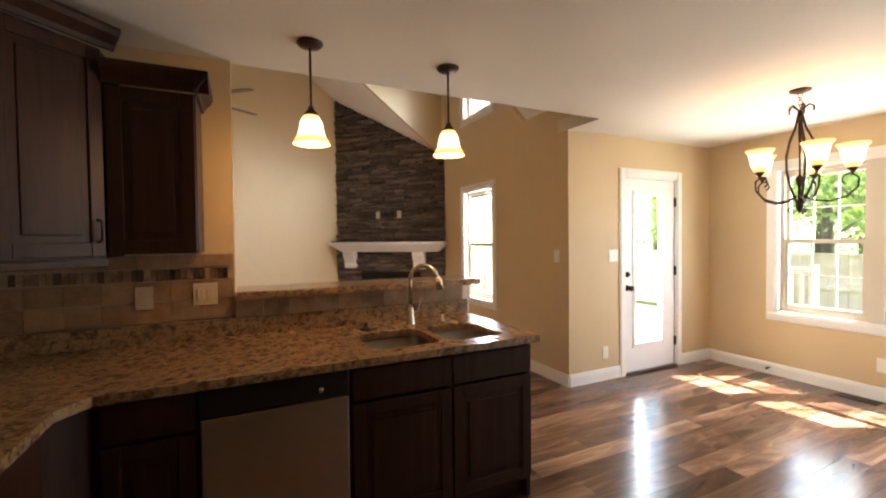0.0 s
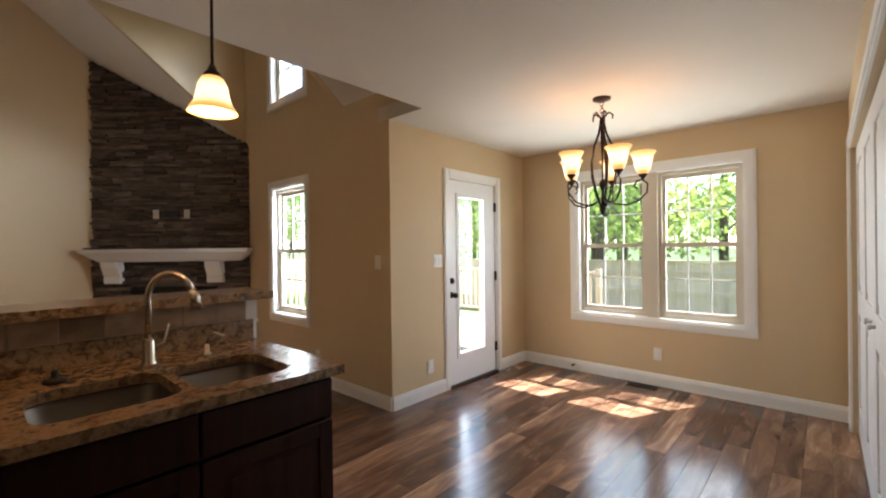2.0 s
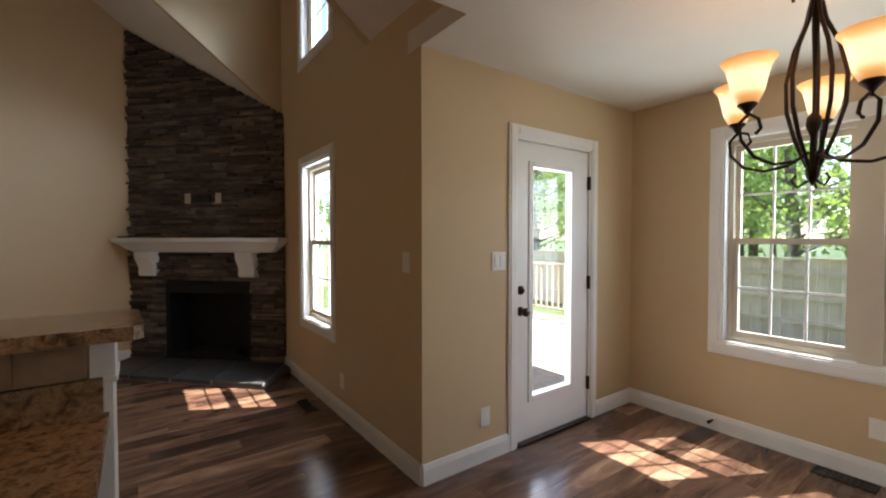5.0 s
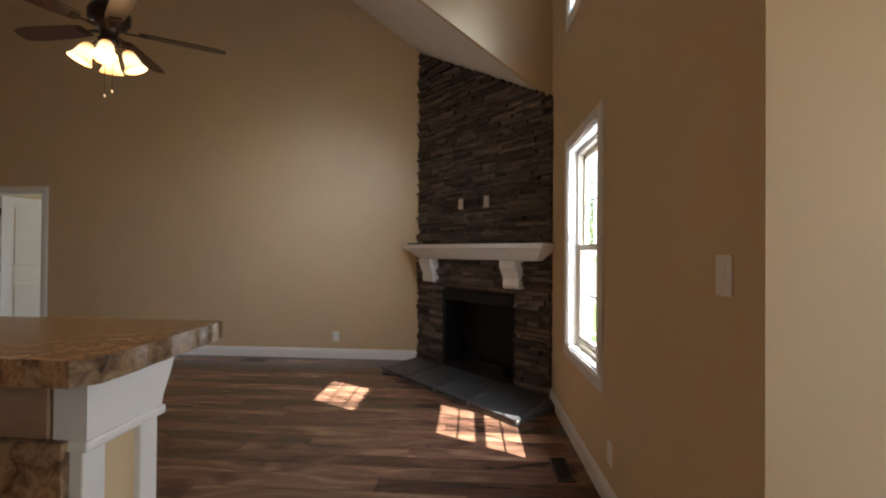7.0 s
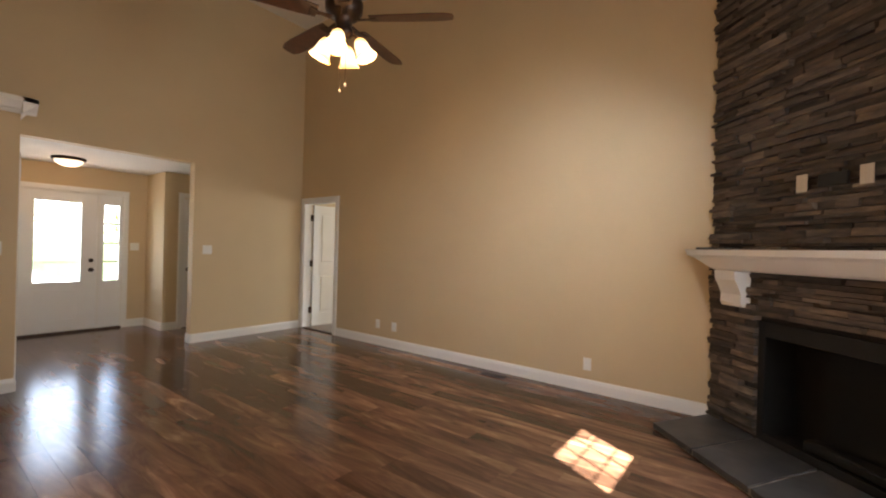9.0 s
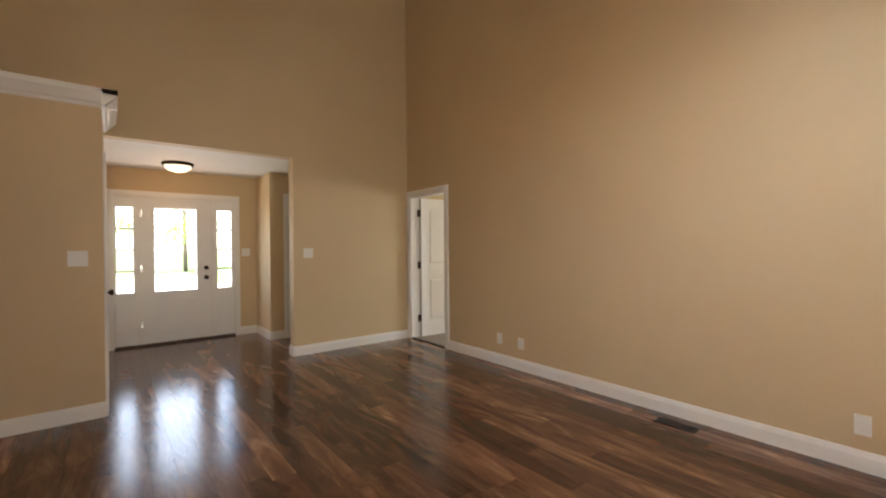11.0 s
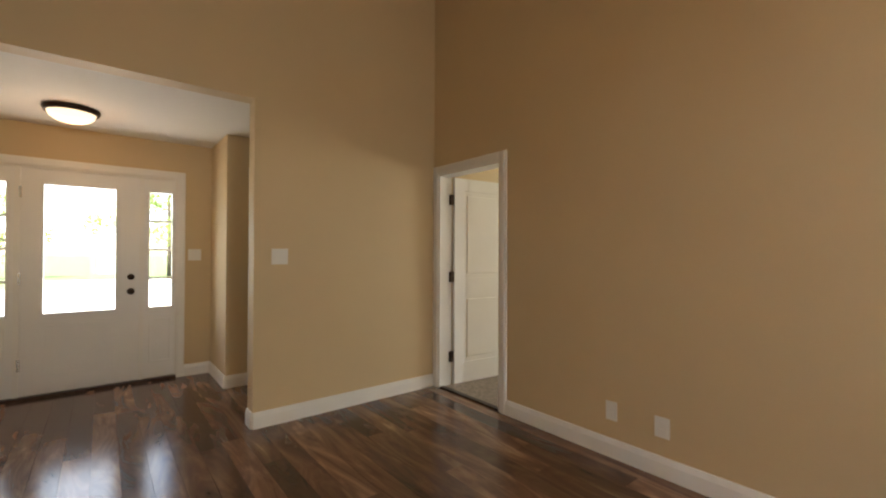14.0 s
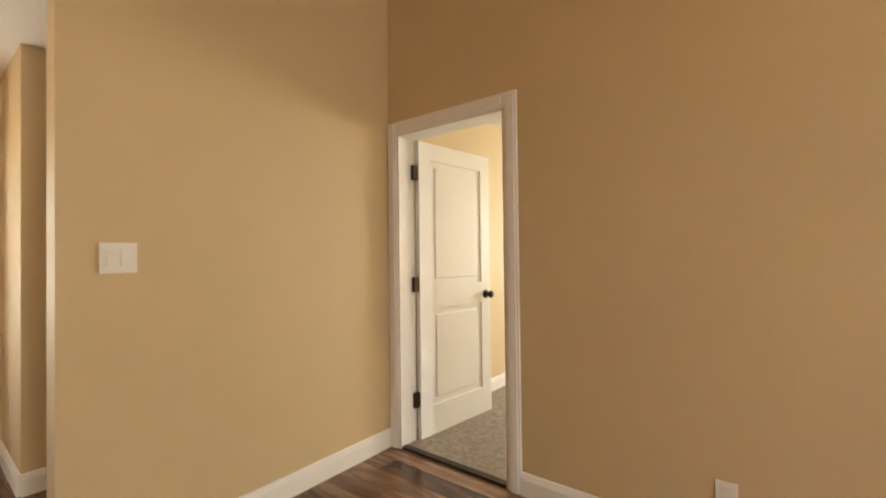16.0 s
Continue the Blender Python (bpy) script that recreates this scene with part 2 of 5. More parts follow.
lt.links.new(leaf_mix.outputs[0], lt.nodes["Material Output"].inputs[0])
TAN = material("tan_plastic", (0.55, 0.48, 0.39), 0.4, var=0.02)
SIDING = material("tan_siding", (0.50, 0.44, 0.35), 0.7, var=0.05)

# ---- mesh helpers ----


def bm_box(bm, x0, x1, y0, y1, z0, z1, bevel=0.0):
    m = Matrix.Translation(((x0 + x1) / 2, (y0 + y1) / 2, (z0 + z1) / 2)) @ Matrix.Diagonal((x1 - x0, y1 - y0, z1 - z0, 1))
    g = bmesh.ops.create_cube(bm, size=1, matrix=m)
    if bevel:
        es = list({e for v in g["verts"] for e in v.link_edges})
        bmesh.ops.bevel(bm, geom=es, offset=bevel, segments=2, affect='EDGES', profile=0.5)
    return bm


def box(x0, x1, y0, y1, z0, z1, bevel=0.0):
    return bm_box(bmesh.new(), x0, x1, y0, y1, z0, z1, bevel)


def lathe(profile, n=24, at=(0, 0, 0)):
    """A surface turned round z from (radius, height) pairs."""
    bm = bmesh.new()
    rings = []
    for r, z in profile:
        if r < 1e-5:
            rings.append([bm.verts.new((at[0], at[1], at[2] + z))])
        else:
            rings.append([bm.verts.new((at[0] + r * math.cos(2 * math.pi * i / n), at[1] + r * math.sin(2 * math.pi * i / n), at[2] + z)) for i in range(n)])
    for a, b in zip(rings, rings[1:]):
        for i in range(n):
            j = (i + 1) % n
            if len(a) == 1 and len(b) == 1:
                continue
            if len(a) == 1:
                bm.faces.new((a[0], b[i], b[j]))
            elif len(b) == 1:
                bm.faces.new((a[i], b[0], a[j]))
            else:
                bm.faces.new((a[i], b[i], b[j], a[j]))
    bmesh.ops.recalc_face_normals(bm, faces=bm.faces)
    for f in bm.faces:
        f.smooth = True
    return bm


def tube(points, r, n=8, bm=None):
    """A round bar along points; r may be one radius or one for each point."""
    bm = bm or bmesh.new()
    pts = [Vector(p) for p in points]
    rs = r if isinstance(r, (list, tuple)) else [r] * len(pts)
    rings = []
    up = Vector((0.31, 0.17, 0.93)).normalized()
    for i, p in enumerate(pts):
        d = (pts[min(i + 1, len(pts) - 1)] - pts[max(i - 1, 0)]).normalized()
        a = d.cross(up)
        if a.length < 0.05:
            a = d.cross(Vector((1, 0, 0)))
        a.normalize()
        b = d.cross(a)
        rings.append([bm.verts.new(p + rs[i] * (math.cos(2 * math.pi * k / n) * a + math.sin(2 * math.pi * k / n) * b)) for k in range(n)])
    for a, b in zip(rings, rings[1:]):
        for k in range(n):
            f = bm.faces.new((a[k], a[(k + 1) % n], b[(k + 1) % n], b[k]))
            f.smooth = True
    bm.faces.new(rings[0])
    bm.faces.new(rings[-1])
    bmesh.ops.recalc_face_normals(bm, faces=bm.faces)
    return bm


def prism(poly, z0, z1):
    """An upright prism over a plan polygon."""
    bm = bmesh.new()
    lo = [bm.verts.new((x, y, z0)) for x, y in poly]
    hi = [bm.verts.new((x, y, z1)) for x, y in poly]
    bm.faces.new(lo)
    bm.faces.new(hi)
    for i in range(len(poly)):
        j = (i + 1) % len(poly)
        bm.faces.new((lo[i], lo[j], hi[j], hi[i]))
    bmesh.ops.recalc_face_normals(bm, faces=bm.faces)
    return bm


def sweep_profile(prof, a, b):
    """A straight bar whose section prof (out, up) runs from a to b; out is to the right of the way."""
    a, b = Vector(a), Vector(b)
    d = (b - a).normalized()
    out = Vector((d.y, -d.x, 0))
    bm = bmesh.new()
    ends = [[bm.verts.new(e + out * o + Vector((0, 0, u))) for o, u in prof] for e in (a, b)]
    bm.faces.new(ends[0])
    bm.faces.new(ends[1])
    for i in range(len(prof)):
        j = (i + 1) % len(prof)
        bm.faces.new((ends[0][i], ends[0][j], ends[1][j], ends[1][i]))
    bmesh.ops.recalc_face_normals(bm, faces=bm.faces)
    return bm


def rounded(cx, cy, w, h, r, n=5):
    pts = []
    for sx, sy, a0 in ((1, 1, 0), (-1, 1, 90), (-1, -1, 180), (1, -1, 270)):
        for i in range(n + 1):
            a = radians(a0 + 90 * i / n)
            pts.append((cx + sx * (w / 2 - r) + r * math.cos(a), cy + sy * (h / 2 - r) + r * math.sin(a)))
    return pts


def plate(outer, holes, z0, z1, bevel=0.0):
    """A slab over a plan outline with holes through it."""
    bm = bmesh.new()
    for loop in (outer, *holes):
        vs = [bm.verts.new((x, y, z0)) for x, y in loop]
        for i in range(len(vs)):
            bm.edges.new((vs[i], vs[(i + 1) % len(vs)]))
    bmesh.ops.triangle_fill(bm, use_beauty=True, edges=bm.edges[:])
    g = bmesh.ops.extrude_face_region(bm, geom=bm.faces[:])
    bmesh.ops.translate(bm, vec=(0, 0, z1 - z0), verts=[v for v in g["geom"] if isinstance(v, bmesh.types.BMVert)])
    bmesh.ops.recalc_face_normals(bm, faces=bm.faces)
    return bm


def moved(bm, m):
    bmesh.ops.transform(bm, matrix=m, verts=bm.verts[:])
    return bm


def obj(name, bm, mat):
    me = bpy.data.meshes.new(name)
    bm.to_mesh(me)
    bm.free()
    me.materials.append(mat)
    return new(name, me)


def part(name, bm, mat, parent, label=""):
    ob = obj(name, bm, mat)
    ob.parent = parent
    ob.matrix_parent_inverse = parent.matrix_basis.inverted()
    return tagged(ob, label)


def thing(name, at, label, category, group="", kind=""):
    ob = new(name)
    ob.location = at
    return tagged(ob, label, category, group, kind)


def struct(name, bm, mat, label, category="wall"):
    return tagged(obj(name, bm, mat), label, category, "", "structure")


def wall_bm(axis, c0, c1, a0, a1, z0, z1, holes=()):
    """A wall c0..c1 thick across axis ('x' or 'y'), a0..a1 long, with holes (a0, a1, z0, z1) through it."""
    bm = bmesh.new()
    xs = sorted({a0, a1, *(h[0] for h in holes), *(h[1] for h in holes)})
    for s, e in zip(xs, xs[1:]):
        cuts = sorted((h[2], h[3]) for h in holes if h[0] <= s and h[1] >= e)
        z = z0
        for lo, hi in [*cuts, (z1, z1)]:
            if lo > z + 1e-4:
                if axis == 'x':
                    bm_box(bm, c0, c1, s, e, z, lo)
                else:
                    bm_box(bm, s, e, c0, c1, z, lo)
            z = hi
    return bm

# ---- plan ----
XE, YD, XB, YN, XW = 3.10, 2.985, 5.196, 7.005, -3.985
YF, YK = 2.59, 2.535
XFRONT, YFOYN, YCL, XCL = -5.84, 5.35, 3.565, -3.11
XHALL, YHALL, HF = -5.13, 5.405, 2.405
H, HV, PITCH, ZS = 2.44, 4.9, 0.775, 2.70
XR = XE - (HV - ZS) / PITCH
DY0, DY1, HD = 3.67, 5.75, 4.5
T = 0.14

# ---- structure ----
BW = (0.798, 2.297, 0.643, 2.084)
LW = (4.325, 5.05, 0.635, 2.062)
UW = (4.34, 5.045, 3.045, 4.10)
BD = (3.833, 4.628, 0.0, 2.05)
ND = (-3.908, -3.107, 0.0, 2.035)
FD = (3.575, 5.088, 0.0, 2.03)
struct("wall_breakfast_east", wall_bm('x', XB, XB + T, -0.1, YD + T, 0, H, [BW]), WALL, "sand beige painted wall with wide window")
struct("wall_breakfast_north", wall_bm('y', YD, YD + T, XE, XB, 0, H, [BD]), WALL, "sand beige painted wall with glazed back door")
bm = wall_bm('x', XE, XE + T, YD + T, YN, 0, ZS, [LW])
for s, e, z0, z1 in ((DY0, UW[0], ZS, HD), (UW[0], UW[1], ZS, UW[2]), (UW[0], UW[1], UW[3], HD), (UW[1], DY1, ZS, HD)):
    bm_box(bm, XE, XE + T, s, e, z0, z1)
bm_box(bm, XE, XE + T, YF, YD + T, H + 0.001, ZS)
struct("wall_living_east", bm, WALL, "tall sand beige wall with two stacked windows")
struct("wall_living_north", wall_bm('y', YN, YN + T, XW - T, XE + T, 0, HV, [ND]), WALL, "tall sand beige wall with open doorway")
struct("wall_living_west", wall_bm('x', XW - T, XW, YF, YN, 0, HV, [(YCL, YFOYN, 0, HF), (YF, YCL, 0, HF)]), WALL, "tall sand beige wall above foyer opening")
bm = wall_bm('y', YK + 0.03, 2.69, -0.94, 0.27, 0, H)
bm_box(bm, XCL - 1.1, -0.94, YF - T, YF, 0, HV)
bm_box(bm, -0.94, XE + T, YF - T, YF, H + 0.12, HV)
struct("wall_kitchen_north", bm, WALL, "sand beige wall between kitchen and living room")
struct("wall_kitchen_west", box(-0.94, -0.80, -1.9, YK + 0.03, 0, H), WALL, "plain beige kitchen wall")
struct("wall_kitchen_south", box(-0.94, 1.7, -1.9, -1.76, 0, H), WALL, "plain beige kitchen wall")
struct("wall_kitchen_east", box(1.56, 1.7, -1.76, 0.15, 0, H), WALL, "plain beige kitchen wall")
CD = (2.30, 4.98, 0.0, 2.04)
struct("wall_pantry", wall_bm('y', 0.01, 0.15, 1.7, XB, 0, H, [CD]), WALL, "beige wall around closet doors")
struct("wall_closet_back", box(1.7, XB + T, -0.7, -0.56, 0, H), WALL, "plain closet wall")
# foyer, its coat closet, and the hall beside it
struct("wall_foyer_west", wall_bm('x', XFRONT - T, XFRONT, YCL - T, YHALL + 0.05, 0, H, [FD]), WALL, "beige foyer wall around the front door")
CLD = (-3.89, -3.23, 0.0, 2.035)
bm = wall_bm('y', YCL - T, YCL, XFRONT, XCL, 0, HF, [CLD])
struct("wall_closet_north", bm, WALL, "beige closet wall with narrow door")
struct("wall_closet_east", box(XCL - T, XCL, YF, YCL - T, 0, HF), WALL, "low beige wall of closet block")
struct("ceiling_closet", box(XCL - 0.9, XCL, YF, YCL, HF, 2.47), WALL, "flat top of closet block", "ceiling")
struct("wall_foyer_north", box(XFRONT - T, XHALL, YHALL, YHALL + T, 0, H), WALL, "beige foyer wall return")
HDR = (5.675, 6.435, 0.0, 2.035)
struct("wall_hall_west", wall_bm('x', XHALL - T, XHALL, YHALL + T, YN, 0, H, [HDR]), WALL, "beige hall wall")
struct("wall_hall_room", box(-6.0, -5.87, YHALL + T, YN, 0, H), WALL, "plain wall behind hall door")
struct("wall_hall_north", box(-6.2, XW - T, YN, YN + T, 0, H), WALL, "plain beige hall end wall")
struct("ceiling_foyer", box(XFRONT, XW - T, YCL, YN, HF, H + 0.1), CEIL, "flat white foyer ceiling", "ceiling")
# bedroom beyond the doorway
struct("wall_bedroom_west", box(-4.16, -4.02, YN + T, 11.2, 0, H), WALL, "plain beige bedroom wall")
struct("wall_bedroom_east", box(-0.4, -0.26, YN + T, 11.2, 0, H), WALL, "plain beige bedroom wall")
# unseen opening in this wall, invented to let daylight into the bedroom
struct("wall_bedroom_north", wall_bm('y', 11.06, 11.2, -4.02, -0.4, 0, H, [(-3.1, -1.3, 0.7, 2.1)]), WALL, "plain beige bedroom wall")
struct("ceiling_bedroom", box(-4.16, -0.26, YN + T, 11.2, H, H + 0.1), CEIL, "flat white bedroom ceiling", "ceiling")
struct("carpet", box(-4.02, -0.4, YN + 0.03, 11.06, -0.05, 0.008), CARPET, "beige speckled bedroom carpet", "floor")
# ceilings
bm = bmesh.new()
bm_box(bm, -0.94, XE, -1.9, YF, H, H + 0.12)
bm_box(bm, XE, XB + T, -0.7, YD + T, H, H + 0.12)
struct("ceiling_kitchen", bm, CEIL, "flat white textured ceiling", "ceiling")


def slab_between(bm, y0, y1, xa, za, xb, zb, t=0.12):
    vs = [bm.verts.new(p) for y in (y0, y1) for p in ((xa, y, za), (xb, y, zb), (xb, y, zb + t), (xa, y, za + t))]
    for f in ((0, 1, 2, 3), (7, 6, 5, 4), (0, 4, 5, 1), (1, 5, 6, 2), (2, 6, 7, 3), (3, 7, 4, 0)):
        bm.faces.new([vs[i] for i in f])


bm = bmesh.new()
slab_between(bm, YF, DY0, XE + T, ZS - PITCH * T, XR, HV)
slab_between(bm, DY1, YN, XE + T, ZS - PITCH * T, XR, HV)
xd = XE - (HD - ZS) / PITCH
slab_between(bm, DY0, DY1, xd, HD, XR, HV)
slab_between(bm, YF, YN, XR, HV, XW - T, HV)
slab_between(bm, DY0 - 0.1, DY1 + 0.1, XE + T, HD, xd, HD)
bmesh.ops.recalc_face_normals(bm, faces=bm.faces)
struct("ceiling_vault", bm, CEIL, "sloped white vaulted ceiling with dormer well", "ceiling")
bm = bmesh.new()
# dormer cheeks stand on the slope
for y0, y1 in ((DY0 - 0.05, DY0 + 0.012), (DY1 - 0.012, DY1 + 0.05)):
    vs = [bm.verts.new(p) for y in (y0, y1) for p in ((XE, y, ZS - 0.01), (XE, y, HD), (xd, y, HD))]
    for f in ((0, 1, 2), (5, 4, 3), (0, 3, 4, 1), (1, 4, 5, 2), (2, 5, 3, 0)):
        bm.faces.new([vs[i] for i in f])
bmesh.ops.recalc_face_normals(bm, faces=bm.faces)
struct("wall_dormer_cheeks", bm, WALL, "sand beige side walls of the dormer well")
struct("subfloor", box(-6.05, XB + T, -1.9, YN + 0.03, -0.10, -0.012), SUBFLOOR, "dark joints below floor planks", "floor")

# ---- trim: baseboards, casings, windows, doors ----
BASE = [(0, 0), (0.016, 0), (0.016, 0.085), (0.011, 0.104), (0.008, 0.116), (0, 0.118)]


def baseboard(a, b):
    struct("baseboard", sweep_profile(BASE, (*a, 0.0), (*b, 0.0)), TRIM, "white painted moulded baseboard", "baseboard")


for a, b in [((XE, YN), (XE, YD)), ((XE, YD), (BD[0] - 0.075, YD)), ((BD[1] + 0.075, YD), (XB, YD)), ((XB, YD), (XB, 0.15)), ((XB, 0.15), (5.065, 0.15)),
             ((ND[1] + 0.075, YN), (1.755, YN)), ((XW, YFOYN), (XW, YN)), ((XW - T, YFOYN), (XW, YFOYN)),
             ((XFRONT, FD[1] + 0.075), (XFRONT, YHALL)), ((XFRONT, YHALL), (XHALL, YHALL)), ((XHALL, YHALL), (XHALL, HDR[0] - 0.075)),
             ((XCL, YF), (XCL, YCL)), ((XCL, YCL), (CLD[1] + 0.07, YCL)), ((CLD[0] - 0.07, YCL), (XFRONT, YCL)), ((-4.02, 7.3), (-4.02, 11.0))]:
    baseboard(a, b)


def casing(name, axis, c, side, a0, a1, z0, z1, w=0.08, sill=False):
    """Flat moulded casing round an opening on one wall face; side +1 or -1 is the way it stands proud."""
    bm = bmesh.new()
    pieces = [(a0 - w, a0, z0, z1 + w), (a1, a1 + w, z0, z1 + w), (a0, a1, z1, z1 + w)]
    if sill:
        pieces += [(a0 - w, a1 + w, z0 - w, z0)]
    for s, e, lo, hi in pieces:
        for inset, d in ((0.0, 0.014), (0.014, 0.020)):
            c0, c1 = sorted((c, c + side * d))
            if axis == 'x':
                bm_box(bm, c0, c1, s + inset, e - inset, lo + (inset if lo > 0 else 0), hi - inset, 0.003)
            else:
                bm_box(bm, s + inset, e - inset, c0, c1, lo + (inset if lo > 0 else 0), hi - inset, 0.003)
    return struct(name, bm, TRIM, "white painted door casing" if not sill else "white painted window casing", "trim")


def sash_window(name, x, hole, units, rows_cols, label, screen=True):
    """Double hung units in an east wall whose inner face is x."""
    a0, a1, z0, z1 = hole
    win = tagged(new(name), label, "window", "", "structure")
    win.location = (x, (a0 + a1) / 2, z0)
    bpy.context.view_layer.update()
    casing("trim_" + name, 'x', x, -1, a0, a1, z0, z1, 0.085, True)
    bm = bmesh.new()
    for s, e, lo, hi in ((a0, a0 + 0.012, z0, z1), (a1 - 0.012, a1, z0, z1), (a0, a1, z1 - 0.012, z1), (a0, a1, z0, z0 + 0.012)):
        bm_box(bm, x - 0.004, x + 0.09, s, e, lo, hi)
    part("window_jamb", bm, TRIM, win)
    step = (a1 - a0 - 0.10 * (units - 1) - 0.03) / units
    for u in range(units):
        s = a0 + 0.015 + u * (step + 0.10)
        e = s + step
        if u:
            part("mullion", box(x + 0.02, x + 0.13, s - 0.10, s, z0 + 0.012, z1 - 0.012), VINYL, win, "tan window mullion")
        lo, hi = z0 + 0.015, z1 - 0.015
        bm = bmesh.new()
        for p in ((s, s + 0.03, lo, hi), (e - 0.03, e, lo, hi), (s + 0.03, e - 0.03, hi - 0.03, hi), (s + 0.03, e - 0.03, lo, lo + 0.035)):
            bm_box(bm, x + 0.055, x + 0.13, *p)
        part("window_frame", bm, VINYL, win, "tan vinyl frame")
        halves = [(lo + 0.035, (lo + hi) / 2 + 0.02, x + 0.065), ((lo + hi) / 2 - 0.02, hi - 0.03, x + 0.095)] if rows_cols[2] == 2 else [(lo + 0.035, hi - 0.03, x + 0.07)]
        for k, (l, h2, xx) in enumerate(halves):
            bm = bmesh.new()
            q0, q1 = s + 0.03, e - 0.03
            for p in ((q0, q0 + 0.03, l, h2), (q1 - 0.03, q1, l, h2), (q0 + 0.03, q1 - 0.03, h2 - 0.04, h2), (q0 + 0.03, q1 - 0.03, l, l + 0.035)):
                bm_box(bm, xx, xx + 0.028, *p)
            sash = part("sash", bm, VINYL, win, "tan vinyl sash")
            bm = bmesh.new()
            g0, g1, gl, gh = q0 + 0.03, q1 - 0.03, l + 0.035, h2 - 0.04
            nr, nc = rows_cols[0], rows_cols[1]
            for i in range(1, nc):
                c = g0 + (g1 - g0) * i / nc
                bm_box(bm, xx + 0.008, xx + 0.018, c - 0.007, c + 0.007, gl, gh)
            for i in range(1, nr):
                c = gl + (gh - gl) * i / nr
                bm_box(bm, xx + 0.009, xx + 0.017, g0, g1, c - 0.007, c + 0.007)
            part("muntin", bm, TRIM, sash, "white muntin bars")
            p = part("pane", box(xx + 0.012, xx + 0.014, g0, g1, gl, gh), GLASS, sash, "clear glass")
            p.visible_shadow = False
            if k == 0 and screen:
                part("insect_screen", box(x + 0.126, x + 0.128, q0, q1, l, h2), SCREEN, win, "fine grey insect screen")
    return win


sash_window("window_breakfast", XB, BW, 2, (2, 3, 2), "wide double window with tan vinyl sashes")
sash_window("window_living", XE, LW, 1, (2, 3, 2), "tall double-hung window with white casing", False)
sash_window("window_dormer", XE, UW, 1, (3, 3, 1), "high dormer window with muntins", False)


def knob_set(parent, at, out, label="dark bronze knob", bolt=True):
    """Door knob, and a deadbolt above it; out is the unit way that they stand out."""
    out = Vector(out)
    turn = out.to_track_quat('Z', 'Y').to_matrix().to_4x4()
    prof = [(0, 0), (0.032, 0), (0.032, 0.008), (0.012, 0.014), (0.012, 0.035), (0.024, 0.042), (0.029, 0.055), (0.024, 0.067), (0, 0.072)]
    part("knob", moved(lathe(prof, 16), Matrix.Translation(at) @ turn), BRONZE, parent, label)
    if bolt:
        prof = [(0, 0), (0.030, 0), (0.030, 0.012), (0.022, 0.018), (0.010, 0.020), (0.010, 0.035), (0, 0.036)]
        part("deadbolt", moved(lathe(prof, 16), Matrix.Translation(Vector(at) + Vector((0, 0, 0.14))) @ turn), BRONZE, parent, "dark bronze deadbolt")


# back door: a white slab with one tall light, hinged on its east side
casing("trim_back_door", 'y', YD, -1, BD[0], BD[1], 0, BD[3], 0.075)
d = tagged(new("door_back"), "white back door with tall glass light", "door", "", "structure")
d.location = (4.25, YD + 0.03, 0)
bpy.context.view_layer.update()
bm = bmesh.new()
for p in ((BD[0], BD[0] + 0.015), (BD[1] - 0.015, BD[1])):
    bm_box(bm, p[0], p[1], YD - 0.004, YD + T, 0, BD[3])
bm_box(bm, BD[0], BD[1], YD - 0.004, YD + T, BD[3] - 0.015, BD[3])
part("door_jamb", bm, TRIM, d)
gx0, gx1, gz0, gz1 = 3.98, 4.432, 0.29, 1.885
bm = bmesh.new()
for p in ((BD[0] + 0.018, gx0, 0.02, 2.027), (gx1, BD[1] - 0.018, 0.02, 2.027), (gx0, gx1, 0.02, gz0), (gx0, gx1, gz1, 2.027)):
    bm_box(bm, p[0], p[1], YD + 0.012, YD + 0.056, p[2], p[3])
slab = part("door_slab", bm, DOOR, d)
bm = bmesh.new()
for p in ((gx0 - 0.02, gx0 + 0.02, gz0 - 0.02, gz1 + 0.02), (gx1 - 0.02, gx1 + 0.02, gz0 - 0.02, gz1 + 0.02), (gx0 + 0.02, gx1 - 0.02, gz0 - 0.02, gz0 + 0.02), (gx0 + 0.02, gx1 - 0.02, gz1 - 0.02, gz1 + 0.02)):
    bm_box(bm, p[0], p[1], YD + 0.002, YD + 0.062, p[2], p[3], 0.006)
part("light_frame", bm, DOOR, slab)
p = part("pane", box(gx0, gx1, YD + 0.034, YD + 0.038, gz0, gz1), GLASS, slab, "clear glass")
p.visible_shadow = False
knob_set(d, (3.885, YD + 0.012, 0.90), (0, -1, 0))
for z in (0.28, 1.05, 1.80):
    part("hinge", box(BD[1] - 0.025, BD[1] - 0.006, YD - 0.010, YD + 0.012, z - 0.05, z + 0.05, 0.003), BRONZE, d, "dark bronze hinge")
part("threshold", box(BD[0] + 0.016, BD[1] - 0.016, YD - 0.03, YD + T, 0.001, 0.019), BRONZE, d, "dark metal threshold")

